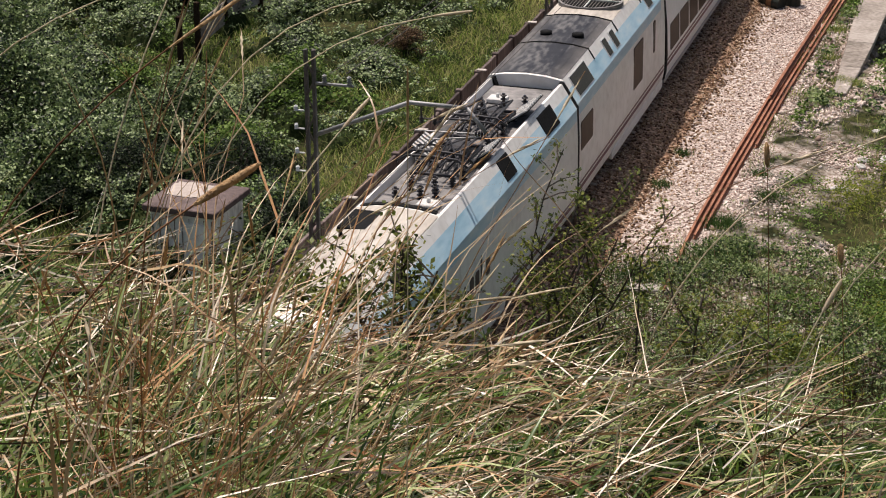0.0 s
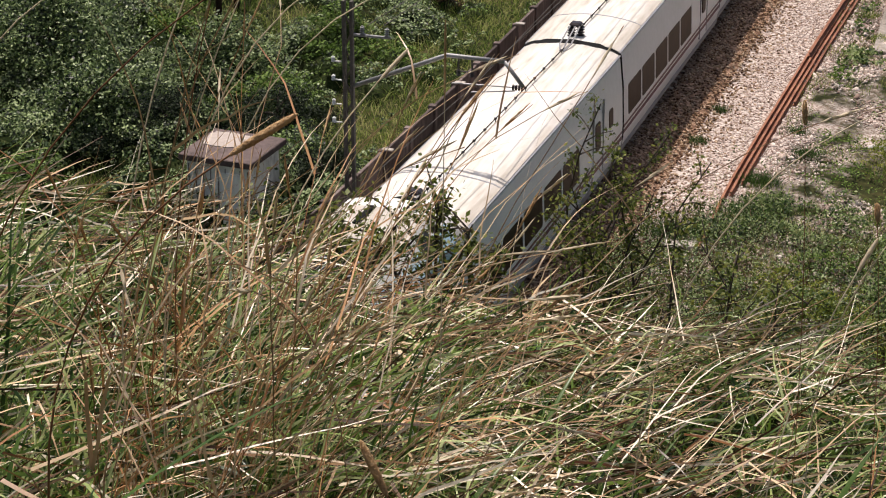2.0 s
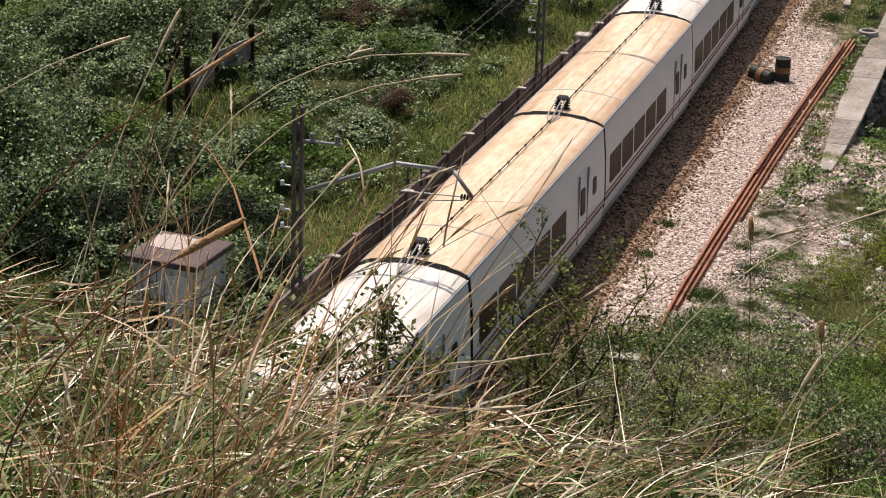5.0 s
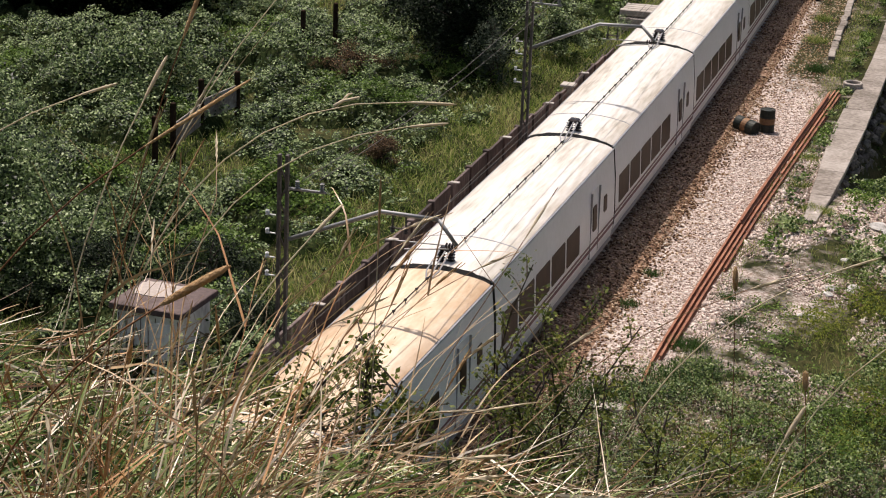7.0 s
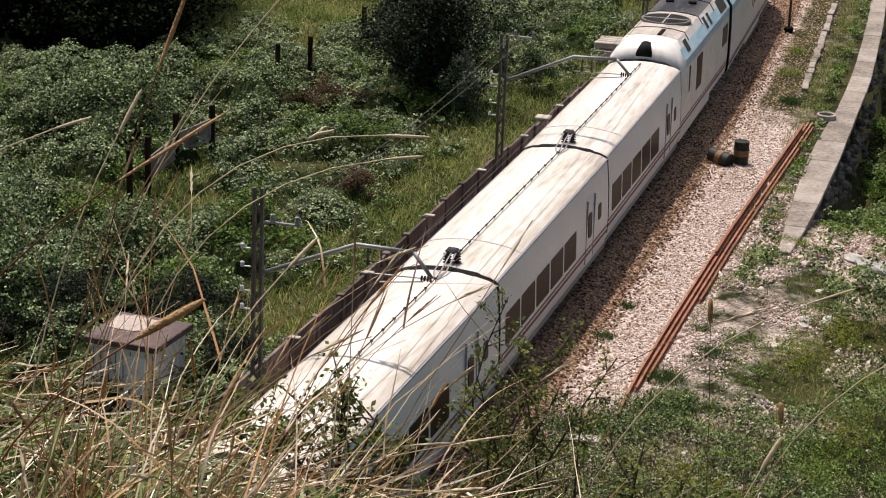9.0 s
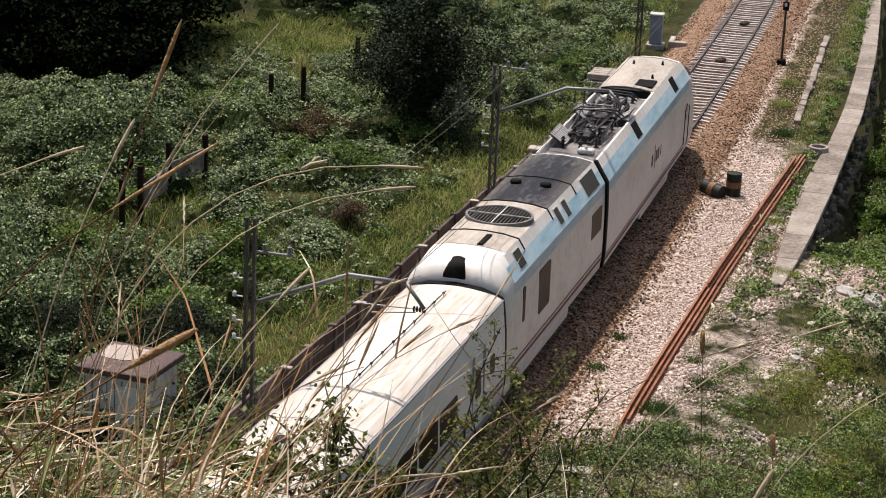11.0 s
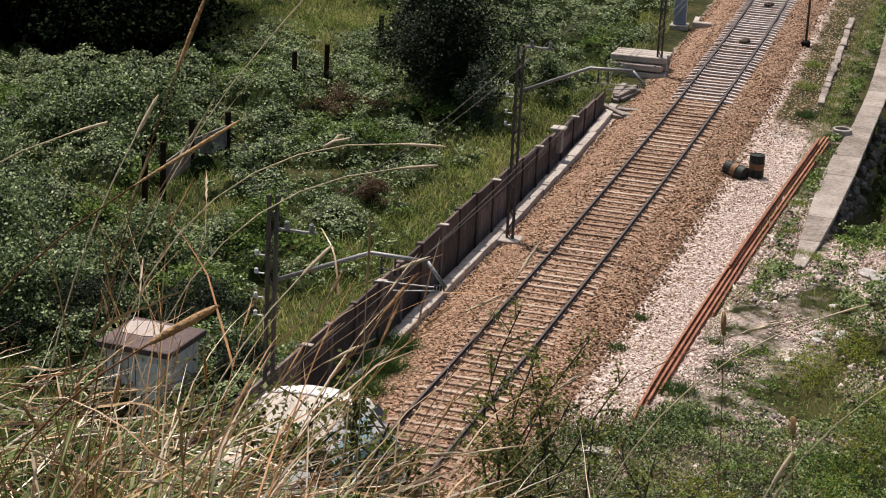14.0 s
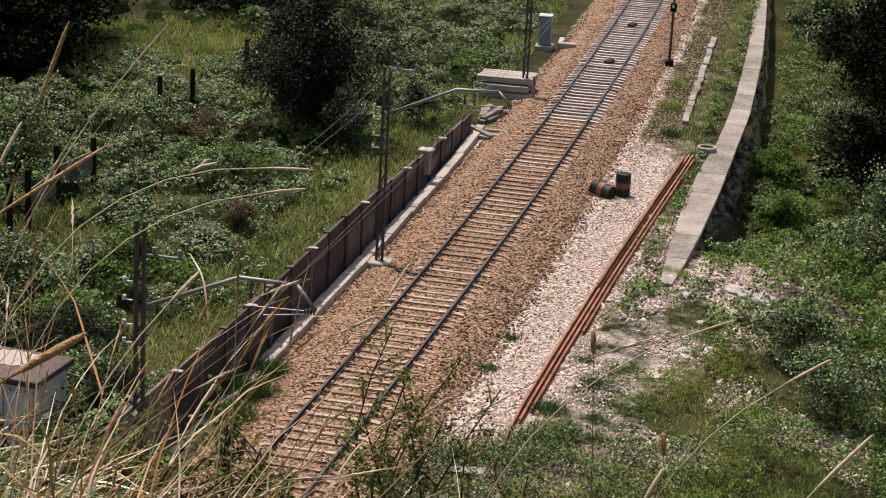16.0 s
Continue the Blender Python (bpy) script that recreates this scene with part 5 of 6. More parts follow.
def wild_slope():
    rng = np.random.default_rng(11)
    x, y = scatter(rng, 120000, -44, -3, 38, 122)
    l = offset_of(x, y)
    near = 1 / (1 + np.exp((y - 98) / 10))
    keep = (l < -4.3) & (rng.random(len(x)) < (1 - .95 * meadow(x, y)) * np.clip(vnoise(x, y, .75, 8) * 2.2 + .1, .3, 1) * (.35 + .65 * near) * (.02 + .98 * smooth(bramble_height(x, y), .25, .62)) * (1 - .995 * smooth(-x, 20.0, 22.0) * smooth(y, 77.5, 80)))
    x, y = x[keep], y[keep]
    h = bramble_height(x, y)
    z = height(x, y) + h * (.55 + .45 * rng.random(len(x)) ** .5)
    fresh = vnoise(x, y, .33, 5) + .25 * rng.random(len(x)) > .86
    e = .25
    gx, gy = (bramble_height(x + e, y) - bramble_height(x - e, y)) / (2 * e), (bramble_height(x, y + e) - bramble_height(x, y - e)) / (2 * e)
    tilt = np.repeat((np.stack([-gx, -gy, np.ones(len(x))], 1) / np.sqrt(1 + gx ** 2 + gy ** 2)[:, None])[~fresh], 16, 0) * 1.6
    p = clumped(rng, x[~fresh], y[~fresh], z[~fresh], 16, .20)
    v, f = leaves(rng, p, .092, .1, .7, tilt)
    tagged(mesh_object("brambles", v, f, M_BRAMBLE), "dense dark green brambles covering the slope", "brambles", kind="stuff")
    p = clumped(rng, x[fresh], y[fresh], z[fresh], 14, .22)
    v, f = leaves(rng, p, .11, .6, .6)
    tagged(mesh_object("weeds", v, f, M_BRIGHTLEAF), "bright green leafy weeds among brambles", "weeds", kind="stuff")
    # grass
    x, y = scatter(rng, 330000, -44, -3, 46, 118)
    l = offset_of(x, y)
    keep = (l < -4.0) & (rng.random(len(x)) < (meadow(x, y) * 1.1 + .05 + .7 * (1 - smooth(bramble_height(x, y), .2, .5)) * smooth(vnoise(x, y, .35, 9), .2, .5)) * (1 - smooth(-x, 20.5, 22.5) * smooth(y, 77.5, 80) * (1 - smooth(meadow(x, y), .25, .5))))
    x, y = x[keep], y[keep]
    base = np.stack([x, y, height(x, y) - .02], 1)
    n = len(x)
    v, f = blades(rng, base, rng.uniform(.18, .6, n), rng.uniform(.018, .036, n), rng.uniform(0, 6.28, n), rng.uniform(1.0, 1.5, n), rng.uniform(.3, 1.5, n), 2)
    tagged(mesh_object("meadow_grass", v, f, M_FIELD), "rough green and yellow meadow grass", "grass", kind="stuff")


wild_slope()


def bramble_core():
    """A near-black sheet added for the shade and twigs inside the bramble mounds."""
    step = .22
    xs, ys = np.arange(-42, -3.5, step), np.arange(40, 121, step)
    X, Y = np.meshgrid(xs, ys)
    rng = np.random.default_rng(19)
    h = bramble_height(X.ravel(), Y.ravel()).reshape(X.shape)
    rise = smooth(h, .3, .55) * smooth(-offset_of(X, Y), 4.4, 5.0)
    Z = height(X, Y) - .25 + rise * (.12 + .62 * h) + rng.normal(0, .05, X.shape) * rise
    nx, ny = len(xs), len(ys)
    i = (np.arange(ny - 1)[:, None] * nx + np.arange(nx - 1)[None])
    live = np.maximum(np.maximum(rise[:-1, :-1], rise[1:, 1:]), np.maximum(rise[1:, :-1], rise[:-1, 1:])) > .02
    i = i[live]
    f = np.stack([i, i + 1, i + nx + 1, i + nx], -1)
    tagged(mesh_object("bramble_canes", np.stack([X, Y, Z], -1).reshape(-1, 3), f, M_BRAMBLESHADE), "dark sheet standing for shade and twigs inside the brambles", "brambles", kind="stuff")


# Near-black colour that puts the mounds' inner shade into the sheet.
M_BRAMBLESHADE = mat("bramble_inner_shade", [(0.006, 0.010, 0.004), (0.020, 0.030, 0.010), (0.06, 0.065, 0.028)], 0.95, big=1.5, small=14, spec=0.02, bump=0.8, bump_scale=9)
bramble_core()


# --- weeds and grass on the track's other side
def right_side():
    rng = np.random.default_rng(12)
    x, y = scatter(rng, 430000, 3, 26, 36, 142)
    l = offset_of(x, y)
    beyond = smooth(l, 7.3, 8.2) * smooth(y, 58, 70) + smooth(l, 5.6, 8.5) * (1 - smooth(y, 52, 66))
    strip = ((l > 4.9) & (l < 6.4)) * (.42 * smooth(y, 84, 92) + .45 * (vnoise(x, y, .45, 21) > .42) * (y > 58))
    rough = (l > 4.95) * (1 - smooth(y, 60, 76)) * np.clip(3.0 * vnoise(x, y, .75, 22) - 1.25, .02, 1)
    tail = np.exp(-(((x - 5.2) / 1.0) ** 2 + ((y - 52.0) / 2.6) ** 2)) * 1.2
    w = np.clip(beyond * np.clip(2.4 * vnoise(x, y, .5, 23) - .45 + .5 * smooth(l, 8, 11), .03, 1) + strip + rough + tail, 0, 1)
    bare = np.exp(-(((x - 9.0) / 2.0) ** 2 + ((y - 69.5) / 4.0) ** 2)) + .75 * np.exp(-(((x - 7.6) / 1.4) ** 2 + ((y - 61.5) / 5.0) ** 2))
    w = w * (1 - .85 * np.clip(bare * (.6 + .8 * vnoise(x, y, 1.0, 29)), 0, 1)) * ~((l > 6.15) & (l < 7.35) & (y > 68)) * ~((l > 4.35) & (l < 5.0) & (y > 53) & (y < 70)) * (y > 40)
    keep = rng.random(len(x)) < w
    x, y = x[keep], y[keep]
    l = offset_of(x, y)
    leafy = (BANK_MOUNDS(x, y) > .12) & (l > 5.7 - 1.5 * (y < 57))
    gx, gy = x[~leafy], y[~leafy]
    n = len(gx)
    base = np.stack([gx, gy, height(gx, gy) - .02], 1)
    v, f = blades(rng, base, rng.uniform(.10, .42, n), rng.uniform(.012, .022, n), rng.uniform(0, 6.28, n), rng.uniform(1.0, 1.5, n), rng.uniform(.3, 1.5, n), 2)
    tagged(mesh_object("verge_grass", v, f, M_FIELD), "rough grass on the verge beside the track", "grass", kind="stuff")
    lx, ly = x[leafy], y[leafy]
    ll = offset_of(lx, ly)
    some = rng.random(len(lx)) < .40 - .2 * smooth(ly, 100, 120)
    lx, ly, ll = lx[some], ly[some], ll[some]
    h = .06 + BANK_MOUNDS(lx, ly) * (.45 + .75 * smooth(ll, 7.5, 11.0))
    z = height(lx, ly) + h * (.2 + .8 * rng.random(len(lx)) ** .5)
    fresh = vnoise(lx, ly, .45, 27) > .47 + .13 * smooth(ly, 70, 76)
    pf, p = clumped(rng, lx[fresh], ly[fresh], z[fresh], 7, .16), clumped(rng, lx[~fresh], ly[~fresh], z[~fresh], 7, .18)
    v, f = leaves(rng, pf, np.where(pf[:, 1] > 64, .125, .08), .6)
    tagged(mesh_object("weeds", v, f, M_BRIGHTLEAF), "bright green leafy weeds on rubble ground", "weeds", kind="stuff")
    v, f = leaves(rng, p, np.where(p[:, 1] > 64, .13, .085), .5, .65)
    tagged(mesh_object("scrub", v, f, M_SCRUB), "low dark green scrub beyond the retaining wall", "scrub", kind="stuff")


right_side()


def tuft(x, y, r, h, n, material=M_GREEN, seed=0, label="green grass tuft growing in the gravel"):
    rng = np.random.default_rng(100 + seed)
    bx, by = rng.normal(x, r * .5, n), rng.normal(y, r * .5, n)
    base = np.stack([bx, by, np.full(n, -.45)], 1)
    v, f = blades(rng, base, h * rng.uniform(.5, 1.1, n), rng.uniform(.012, .024, n), rng.uniform(0, 6.28, n), rng.uniform(.9, 1.5, n), rng.uniform(.2, 1.2, n), 3)
    tagged(mesh_object("grass_tuft", v, f, material), label, "grass tuft", group="tufts in the gravel", kind="stuff")


M_TUFT = leafmat("dark_tuft_blade", [(0.02, 0.05, 0.012), (0.045, 0.095, 0.022), (0.085, 0.14, 0.035)], 0.5, 0.25)
for i, (x, y, r, h, n) in enumerate(((2.92, 60.4, .28, .22, 220), (2.84, 57.5, .32, .24, 240), (5.46, 59.2, .3, .25, 200), (6.0, 57.4, .35, .3, 220), (1.9, 68.3, .12, .12, 50), (4.3, 88.5, .5, .4, 400),
                                     (-2.86, 50.9, .62, .75, 1700), (-2.88, 52.8, .62, .75, 1700), (-2.92, 54.6, .52, .65, 1300), (5.75, 85.2, .3, .35, 260), (3.6, 94, .5, .35, 350), (3.3, 98.5, .5, .35, 350), (6.6, 68.9, .35, .3, 300), (7.1, 68.7, .35, .3, 300), (5.9, 71.5, .3, .3, 250), (5.8, 75.0, .35, .3, 260), (4.4, 50.9, .9, .45, 900), (3.4, 50.4, .8, .42, 700), (5.3, 52.4, .9, .45, 900), (5.1, 54.8, .5, .4, 500))):
    tuft(x, y, r, h, n, M_TUFT if i < 10 or i > 15 else M_FIELD, i)


# --- stones
def stones():
    rng = np.random.default_rng(13)
    x, y = scatter(rng, 78000, -4.2, 5.6, 40, 124)
    l = offset_of(x, y)
    keep = (l > -3.0) & (rng.random(len(l)) < 1 - smooth(l - 1.0 * smooth(y, 78, 88), 2.7, 4.7)) & ((np.abs(l) > 1.32) | (rng.random(len(l)) < .5)) & (rng.random(len(l)) < 1.25 - np.clip((y - 60) / 80, 0, .7))
    x, y, l = x[keep], y[keep], l[keep]
    z = np.interp(np.abs(l), [0, 1.5, 2.25, 3.1, 6], [-.175, -.175, -.30, -.46, -.46]) + rng.uniform(-.015, .02, len(l))
    add = rng.random((34000, 2)) * [[3.0, 78]] + [[2.3, 42]]
    add = add[rng.random(len(add)) < smooth(add[:, 0], 2.5, 3.9) * (1 - .92 * smooth(add[:, 1], 78, 90))]
    ax = add[:, 0] + bend(add[:, 1])
    p = np.concatenate([np.stack([x, y, z], 1), np.stack([ax, add[:, 1], np.interp(add[:, 0], [2.2, 2.75, 3], [-.29, -.445, -.445])], 1)], 0)
    n = len(p)
    s = np.concatenate([rng.uniform(.028, .06, len(x)), rng.uniform(.02, .05, len(ax))])[:, None]
    dirs = np.array([[1, 0, 0], [-1, 0, 0], [0, 1, 0], [0, -1, 0], [0, 0, 1], [0, 0, -1]], float)
    a = rng.uniform(0, 6.28, n)
    jit = rng.uniform(.6, 1.35, (n, 6, 3))
    v = dirs[None] * jit + rng.normal(0, .18, (n, 6, 3))
    v[..., 2] *= .75
    c, q = np.cos(a)[:, None], np.sin(a)[:, None]
    v = np.stack([v[..., 0] * c - v[..., 1] * q, v[..., 0] * q + v[..., 1] * c, v[..., 2]], -1) * s[:, None]
    v = (v + p[:, None]).reshape(-1, 3)
    tri = np.array([[0, 2, 4], [2, 1, 4], [1, 3, 4], [3, 0, 4], [2, 0, 5], [1, 2, 5], [3, 1, 5], [0, 3, 5]])
    k = len(x)
    f = (np.arange(n)[:, None, None] * 6 + tri[None])
    tagged(mesh_object("ballast_stones", v[:k * 6], f[:k].reshape(-1, 3), M_STONE), "brown crushed stone ballast between the rails", "ballast", kind="stuff")
    tagged(mesh_object("gravel_stones", v[k * 6:], f[k:].reshape(-1, 3) - k * 6, M_GRAVEL), "pale loose gravel beside the track", "gravel", kind="stuff")


stones()


def rubble():
    rng = np.random.default_rng(15)
    x, y = scatter(rng, 46000, 4.5, 14, 44, 76)
    l = offset_of(x, y)
    patch = smooth(vnoise(x, y, .5, 71) + .25 * (1 - smooth(l, 6, 10)) + .4 * np.exp(-(((x - 9.0) / 2.2) ** 2 + ((y - 69.5) / 4.5) ** 2)), .46, .72)
    keep = (l > 4.9) & ~((l > 6.4) & (l < 7.4) & (y > 69)) & (rng.random(len(x)) < patch)
    x, y = x[keep], y[keep]
    n = len(x)
    s = rng.uniform(.025, .055, n) * (1 + 1.6 * (rng.random(n) > .97))
    d = np.array([[1, 0, 0], [-1, 0, 0], [0, 1, 0], [0, -1, 0], [0, 0, 1], [0, 0, -1]], float)
    v = (d[None] * rng.uniform(.6, 1.4, (n, 6, 3)) + rng.normal(0, .2, (n, 6, 3))) * s[:, None, None]
    v = (v + np.stack([x, y, height(x, y) + .01], 1)[:, None]).reshape(-1, 3)
    tri = np.array([[0, 2, 4], [2, 1, 4], [1, 3, 4], [3, 0, 4], [2, 0, 5], [1, 2, 5], [3, 1, 5], [0, 3, 5]])
    f = (np.arange(n)[:, None, None] * 6 + tri[None]).reshape(-1, 3)
    tagged(mesh_object("rubble", v, f, M_GRAVEL), "pale pinkish rubble strewn over the bank", "rubble", kind="stuff")


rubble()


# --- trees
def tree(x, y, h, r, seed, material, label, clumps=70, per=230, leaf=.16, squash=1.0):
    rng = np.random.default_rng(seed)
    if material is M_SHADELEAF:
        per, leaf = int(per * .6), leaf * 1.28
    z0 = float(height(x, y)) - .1
    t = empty("tree", pose(x, y, z0))
    tagged(t, label, "tree")
    b = bmesh.new()
    tube(b, [(0, 0, 0), (.06, .03, h * .25), (-.05, .1, h * .55), (.05, 0, h * .85)], .05 * h * .45, 9, .25)
    part("trunk", b, M_BARK, t)
    cs = []
    while len(cs) < clumps:
        q = rng.uniform(-1, 1, 3)
        d = np.linalg.norm(q)
        if .35 < d < 1 and q[2] > -.85:
            a = math.atan2(q[1], q[0])
            k = 1 + .35 * math.sin(3 * a + seed) + .3 * math.sin(5 * q[2] + seed) + rng.normal(0, .16)
            cs.append((q[0] * r * k, q[1] * r * k, h * .55 + q[2] * h * .45 * squash * (1 + .22 * math.sin(2 * a + 2 * seed))))
    for i in range(7):
        c = cs[i * (clumps // 8)]
        b = bmesh.new()
        s = h * (.2 + .07 * i)
        tube(b, [(0, 0, s), (c[0] * .45, c[1] * .45, (s + c[2]) / 2 + .1), c], .05, 6, .3)
        part("limb", b, M_BARK, t)
    cs = np.array(cs)
    p = np.repeat(cs, per, 0) + rng.normal(0, 1, (clumps * per, 3)) * np.repeat(rng.uniform(.6, 1.35, clumps), per)[:, None] * np.array([[r * .17, r * .17, h * .065]])
    p[:, 2] = np.maximum(p[:, 2], .05)
    v, f = leaves(rng, p, leaf, .35)
    o = mesh_object("crown", v, f, material)
    o.parent = t


# Dark leaf of the evergreen trees; on the hut bushes it stands for shade.
M_YEWSHADE = leafmat("evergreen_and_shade_leaf", [(0.003, 0.006, 0.003), (0.008, 0.016, 0.006), (0.014, 0.024, 0.009), (0.042, 0.058, 0.03)], 0.55, 0.05, 0.12)
M_SILVER = leafmat("silvery_green_leaf", [(0.02, 0.03, 0.015), (0.06, 0.085, 0.05), (0.17, 0.20, 0.14)], 0.5, 0.25, 0.3)
tree(-7.3, 79.0, 3.0, .8, 51, M_SILVER, "slender silvery green shrub before the dark tree", 36, 130, .09)
tree(-12.5, 77.6, 1.5, 1.1, 52, M_BROWNWEED, "withered brown bush by the fence posts", 40, 200, .07)
tree(-8.0, 67.5, 1.1, .8, 53, M_BROWNWEED, "small withered brown bush behind the wall", 30, 160, .06)
# Three dark bushes added where the hollow round the hut lies in shade.
tree(-5.3, 48.9, 1.9, .7, 57, M_YEWSHADE, "dark bush added for the shade between the hut and the wall", 40, 200, .07)
tree(-8.2, 52.6, 1.9, 1.3, 58, M_YEWSHADE, "dark bush added for the shade behind the hut", 50, 220, .07)
tree(-10.4, 50.6, 2.1, 1.5, 59, M_YEWSHADE, "dark thicket added for the shaded hollow beside the hut", 55, 220, .08)
tree(-8.9, 80.5, 5.6, 1.9, 1, M_YEWSHADE, "dense dark evergreen tree by the fence", 95, 260, .13)
tree(-10.6, 82.5, 5.4, 1.7, 2, M_YEWSHADE, "dark evergreen tree behind the wall", 70, 240, .13)
tree(-31.0, 89.0, 9.0, 4.2, 3, M_SHADELEAF, "large dark broadleaf tree at the wood's edge", 110, 260, .2)
tree(-25.5, 91.5, 8.0, 3.6, 4, M_SHADELEAF, "large dark broadleaf tree above the meadow", 100, 260, .2)
tree(-29.0, 83.8, 6.0, 2.8, 31, M_SHADELEAF, "dark broadleaf tree in front of the wood", 90, 240, .2)
tree(-24.2, 85.0, 5.5, 2.4, 32, M_SHADELEAF, "dark broadleaf tree beside the meadow", 80, 240, .2)
# Low bushes added to cover open ground where the wood's shade lies.
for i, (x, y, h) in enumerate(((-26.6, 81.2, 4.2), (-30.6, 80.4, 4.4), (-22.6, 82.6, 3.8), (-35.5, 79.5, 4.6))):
    tree(x, y, h, 2.3, 61 + i, M_SHADELEAF, "low bush added for the dark shade under the wood's edge", 60, 220, .18)
tree(-33.5, 81.5, 6.0, 2.8, 33, M_SHADELEAF, "dark low tree at the wood's corner", 80, 240, .2)
tree(-37.0, 86.0, 9.0, 4.2, 5, M_SHADELEAF, "large dark broadleaf tree in deep shade", 100, 240, .2)
tree(-20.0, 104.0, 8.0, 3.4, 6, M_SHADELEAF, "dark broadleaf tree behind the meadow", 80, 230, .2)
tree(12.2, 112.0, 6.0, 2.6, 7, M_SHADELEAF, "dark tree below the retaining wall", 80, 220, .18)
tree(13.9, 77.0, 4.2, 1.6, 8, M_BRAMBLE, "leafy green tree at the valley's edge", 70, 220, .13)
tree(13.2, 92.0, 4.6, 2.0, 54, M_SHADELEAF, "dark bushy tree in the hollow below the wall", 80, 220, .15)
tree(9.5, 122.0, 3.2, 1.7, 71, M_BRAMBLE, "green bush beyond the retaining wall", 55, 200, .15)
tree(13.5, 128.0, 4.6, 2.2, 72, M_SHADELEAF, "dark bushy tree beyond the retaining wall", 70, 220, .18)
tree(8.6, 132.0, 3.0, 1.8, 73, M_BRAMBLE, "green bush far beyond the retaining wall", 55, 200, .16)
tree(14.6, 101.0, 5.6, 2.4, 55, M_SHADELEAF, "dark broadleaf tree in the hollow", 80, 220, .16)
tree(15.4, 84.0, 4.0, 1.9, 56, M_BRAMBLE, "dark green bush at the valley's edge", 70, 220, .13)
tree(11.0, 100.0, 3.0, 1.5, 9, M_BRAMBLE, "round green bush below the retaining wall", 50, 220, .12)
tree(-5.9, 84.6, 2.4, 1.0, 10, M_BRAMBLE, "green bush at the wall's end", 40, 200, .10)
tree(-11.5, 56.5, 2.2, 1.7, 15, M_BRAMBLE, "dark green bush behind the wall", 60, 220, .11)


tree(11.4, 63.0, 2.0, 1.3, 41, M_BRAMBLE, "leafy green bush on the rubble bank", 45, 200, .10)
tree(12.8, 59.0, 2.4, 1.5, 42, M_BRAMBLE, "leafy green bush at the bank's foot", 45, 200, .10)
tree(9.4, 86.0, 1.8, 1.0, 43, M_BRIGHTLEAF, "bright green bush below the retaining wall", 40, 200, .12)
tree(9.0, 93.0, 2.2, 1.1, 44, M_BRIGHTLEAF, "bright green climbing bush beside the wall", 45, 200, .12)
tree(-16.5, 55.0, 3.2, 2.4, 45, M_BRAMBLE, "dense dark green thicket on the slope", 90, 240, .12)
tree(-12.6, 51.5, 2.6, 2.0, 46, M_BRAMBLE, "dense dark green thicket behind the hut", 80, 240, .12)
tree(-20.0, 60.0, 3.4, 2.6, 47, M_BRAMBLE, "tall dark green thicket on the slope", 90, 240, .13)
tree(-18.5, 70.0, 2.8, 2.2, 48, M_BRAMBLE, "tall bramble thicket behind the fence", 80, 230, .13)


M_YELLOW = leafmat("yellow_green_weed", [(0.07, 0.10, 0.012), (0.15, 0.19, 0.022), (0.29, 0.31, 0.05)], 0.6, 0.35)


def yellow_weeds():
    rng = np.random.default_rng(77)
    c = np.array([(8.0, 47.5), (9.2, 46.6), (6.9, 47.5), (9.9, 50.4), (9.4, 61.0), (10.6, 57.5), (8.2, 58.5), (10.4, 53.5)])
    i = rng.integers(0, len(c), 2100)
    x, y = c[i, 0] + rng.normal(0, .42, 2100), c[i, 1] + rng.normal(0, .7, 2100)
    z = height(x, y) + rng.uniform(.05, .55, 2100)
    v, f = leaves(rng, clumped(rng, x, y, z, 9, .12), .065, .7, .5)
    tagged(mesh_object("yellow_weeds", v, f, M_YELLOW), "feathery yellow-green weeds on the bank", "weeds", kind="stuff")


yellow_weeds()


def brown_weeds():
    rng = np.random.default_rng(78)
    x, y = scatter(rng, 36000, 2, 12, 36, 53)
    l = offset_of(x, y)
    keep = (l > 2.3 + 1.2 * (vnoise(x, y, .9, 51) - .5)) & (rng.random(len(x)) < np.clip(1.7 * vnoise(x, y, .8, 52), 0, 1) * (1 - smooth(y, 50, 53)))
    x, y = x[keep], y[keep]
    n = len(x)
    base = np.stack([x, y, height(x, y) - .02], 1)
    half = n // 2
    v, f = blades(rng, base[:half], rng.uniform(.25, .8, half), rng.uniform(.010, .02, half), rng.uniform(0, 6.28, half), rng.uniform(.9, 1.5, half), rng.uniform(.1, 1.2, half), 3, .2)
    tagged(mesh_object("brown_weeds", v, f, M_BROWNWEED), "brown withered weeds at the track's edge", "weeds", kind="stuff")
    z = base[half:, 2] + rng.uniform(.05, .6, n - half)
    v, f = leaves(rng, clumped(rng, x[half:], y[half:], z, 5, .14), .06, .5, .6)
    tagged(mesh_object("dark_weeds", v, f, M_BRAMBLE), "dark leafy weeds at the track's edge", "weeds", kind="stuff")


brown_weeds()


def pale_branch():
    b = bmesh.new()
    tube(b, [(-.35, -.3, .0), (-.1, -.1, .18), (.15, .12, .22), (.42, .2, .30)], .075, 7, .6)
    tube(b, [(-.1, -.1, .18), (-.02, .2, .34), (.1, .36, .36)], .05, 6, .6)
    o = part("broken_branch", b, M_PALESEED)
    o.location = (-10.2, 70.0, float(height(-10.2, 70.0)) + 1.0)
    tagged(o, "pale broken branch caught in the brambles", "branch")


pale_branch()


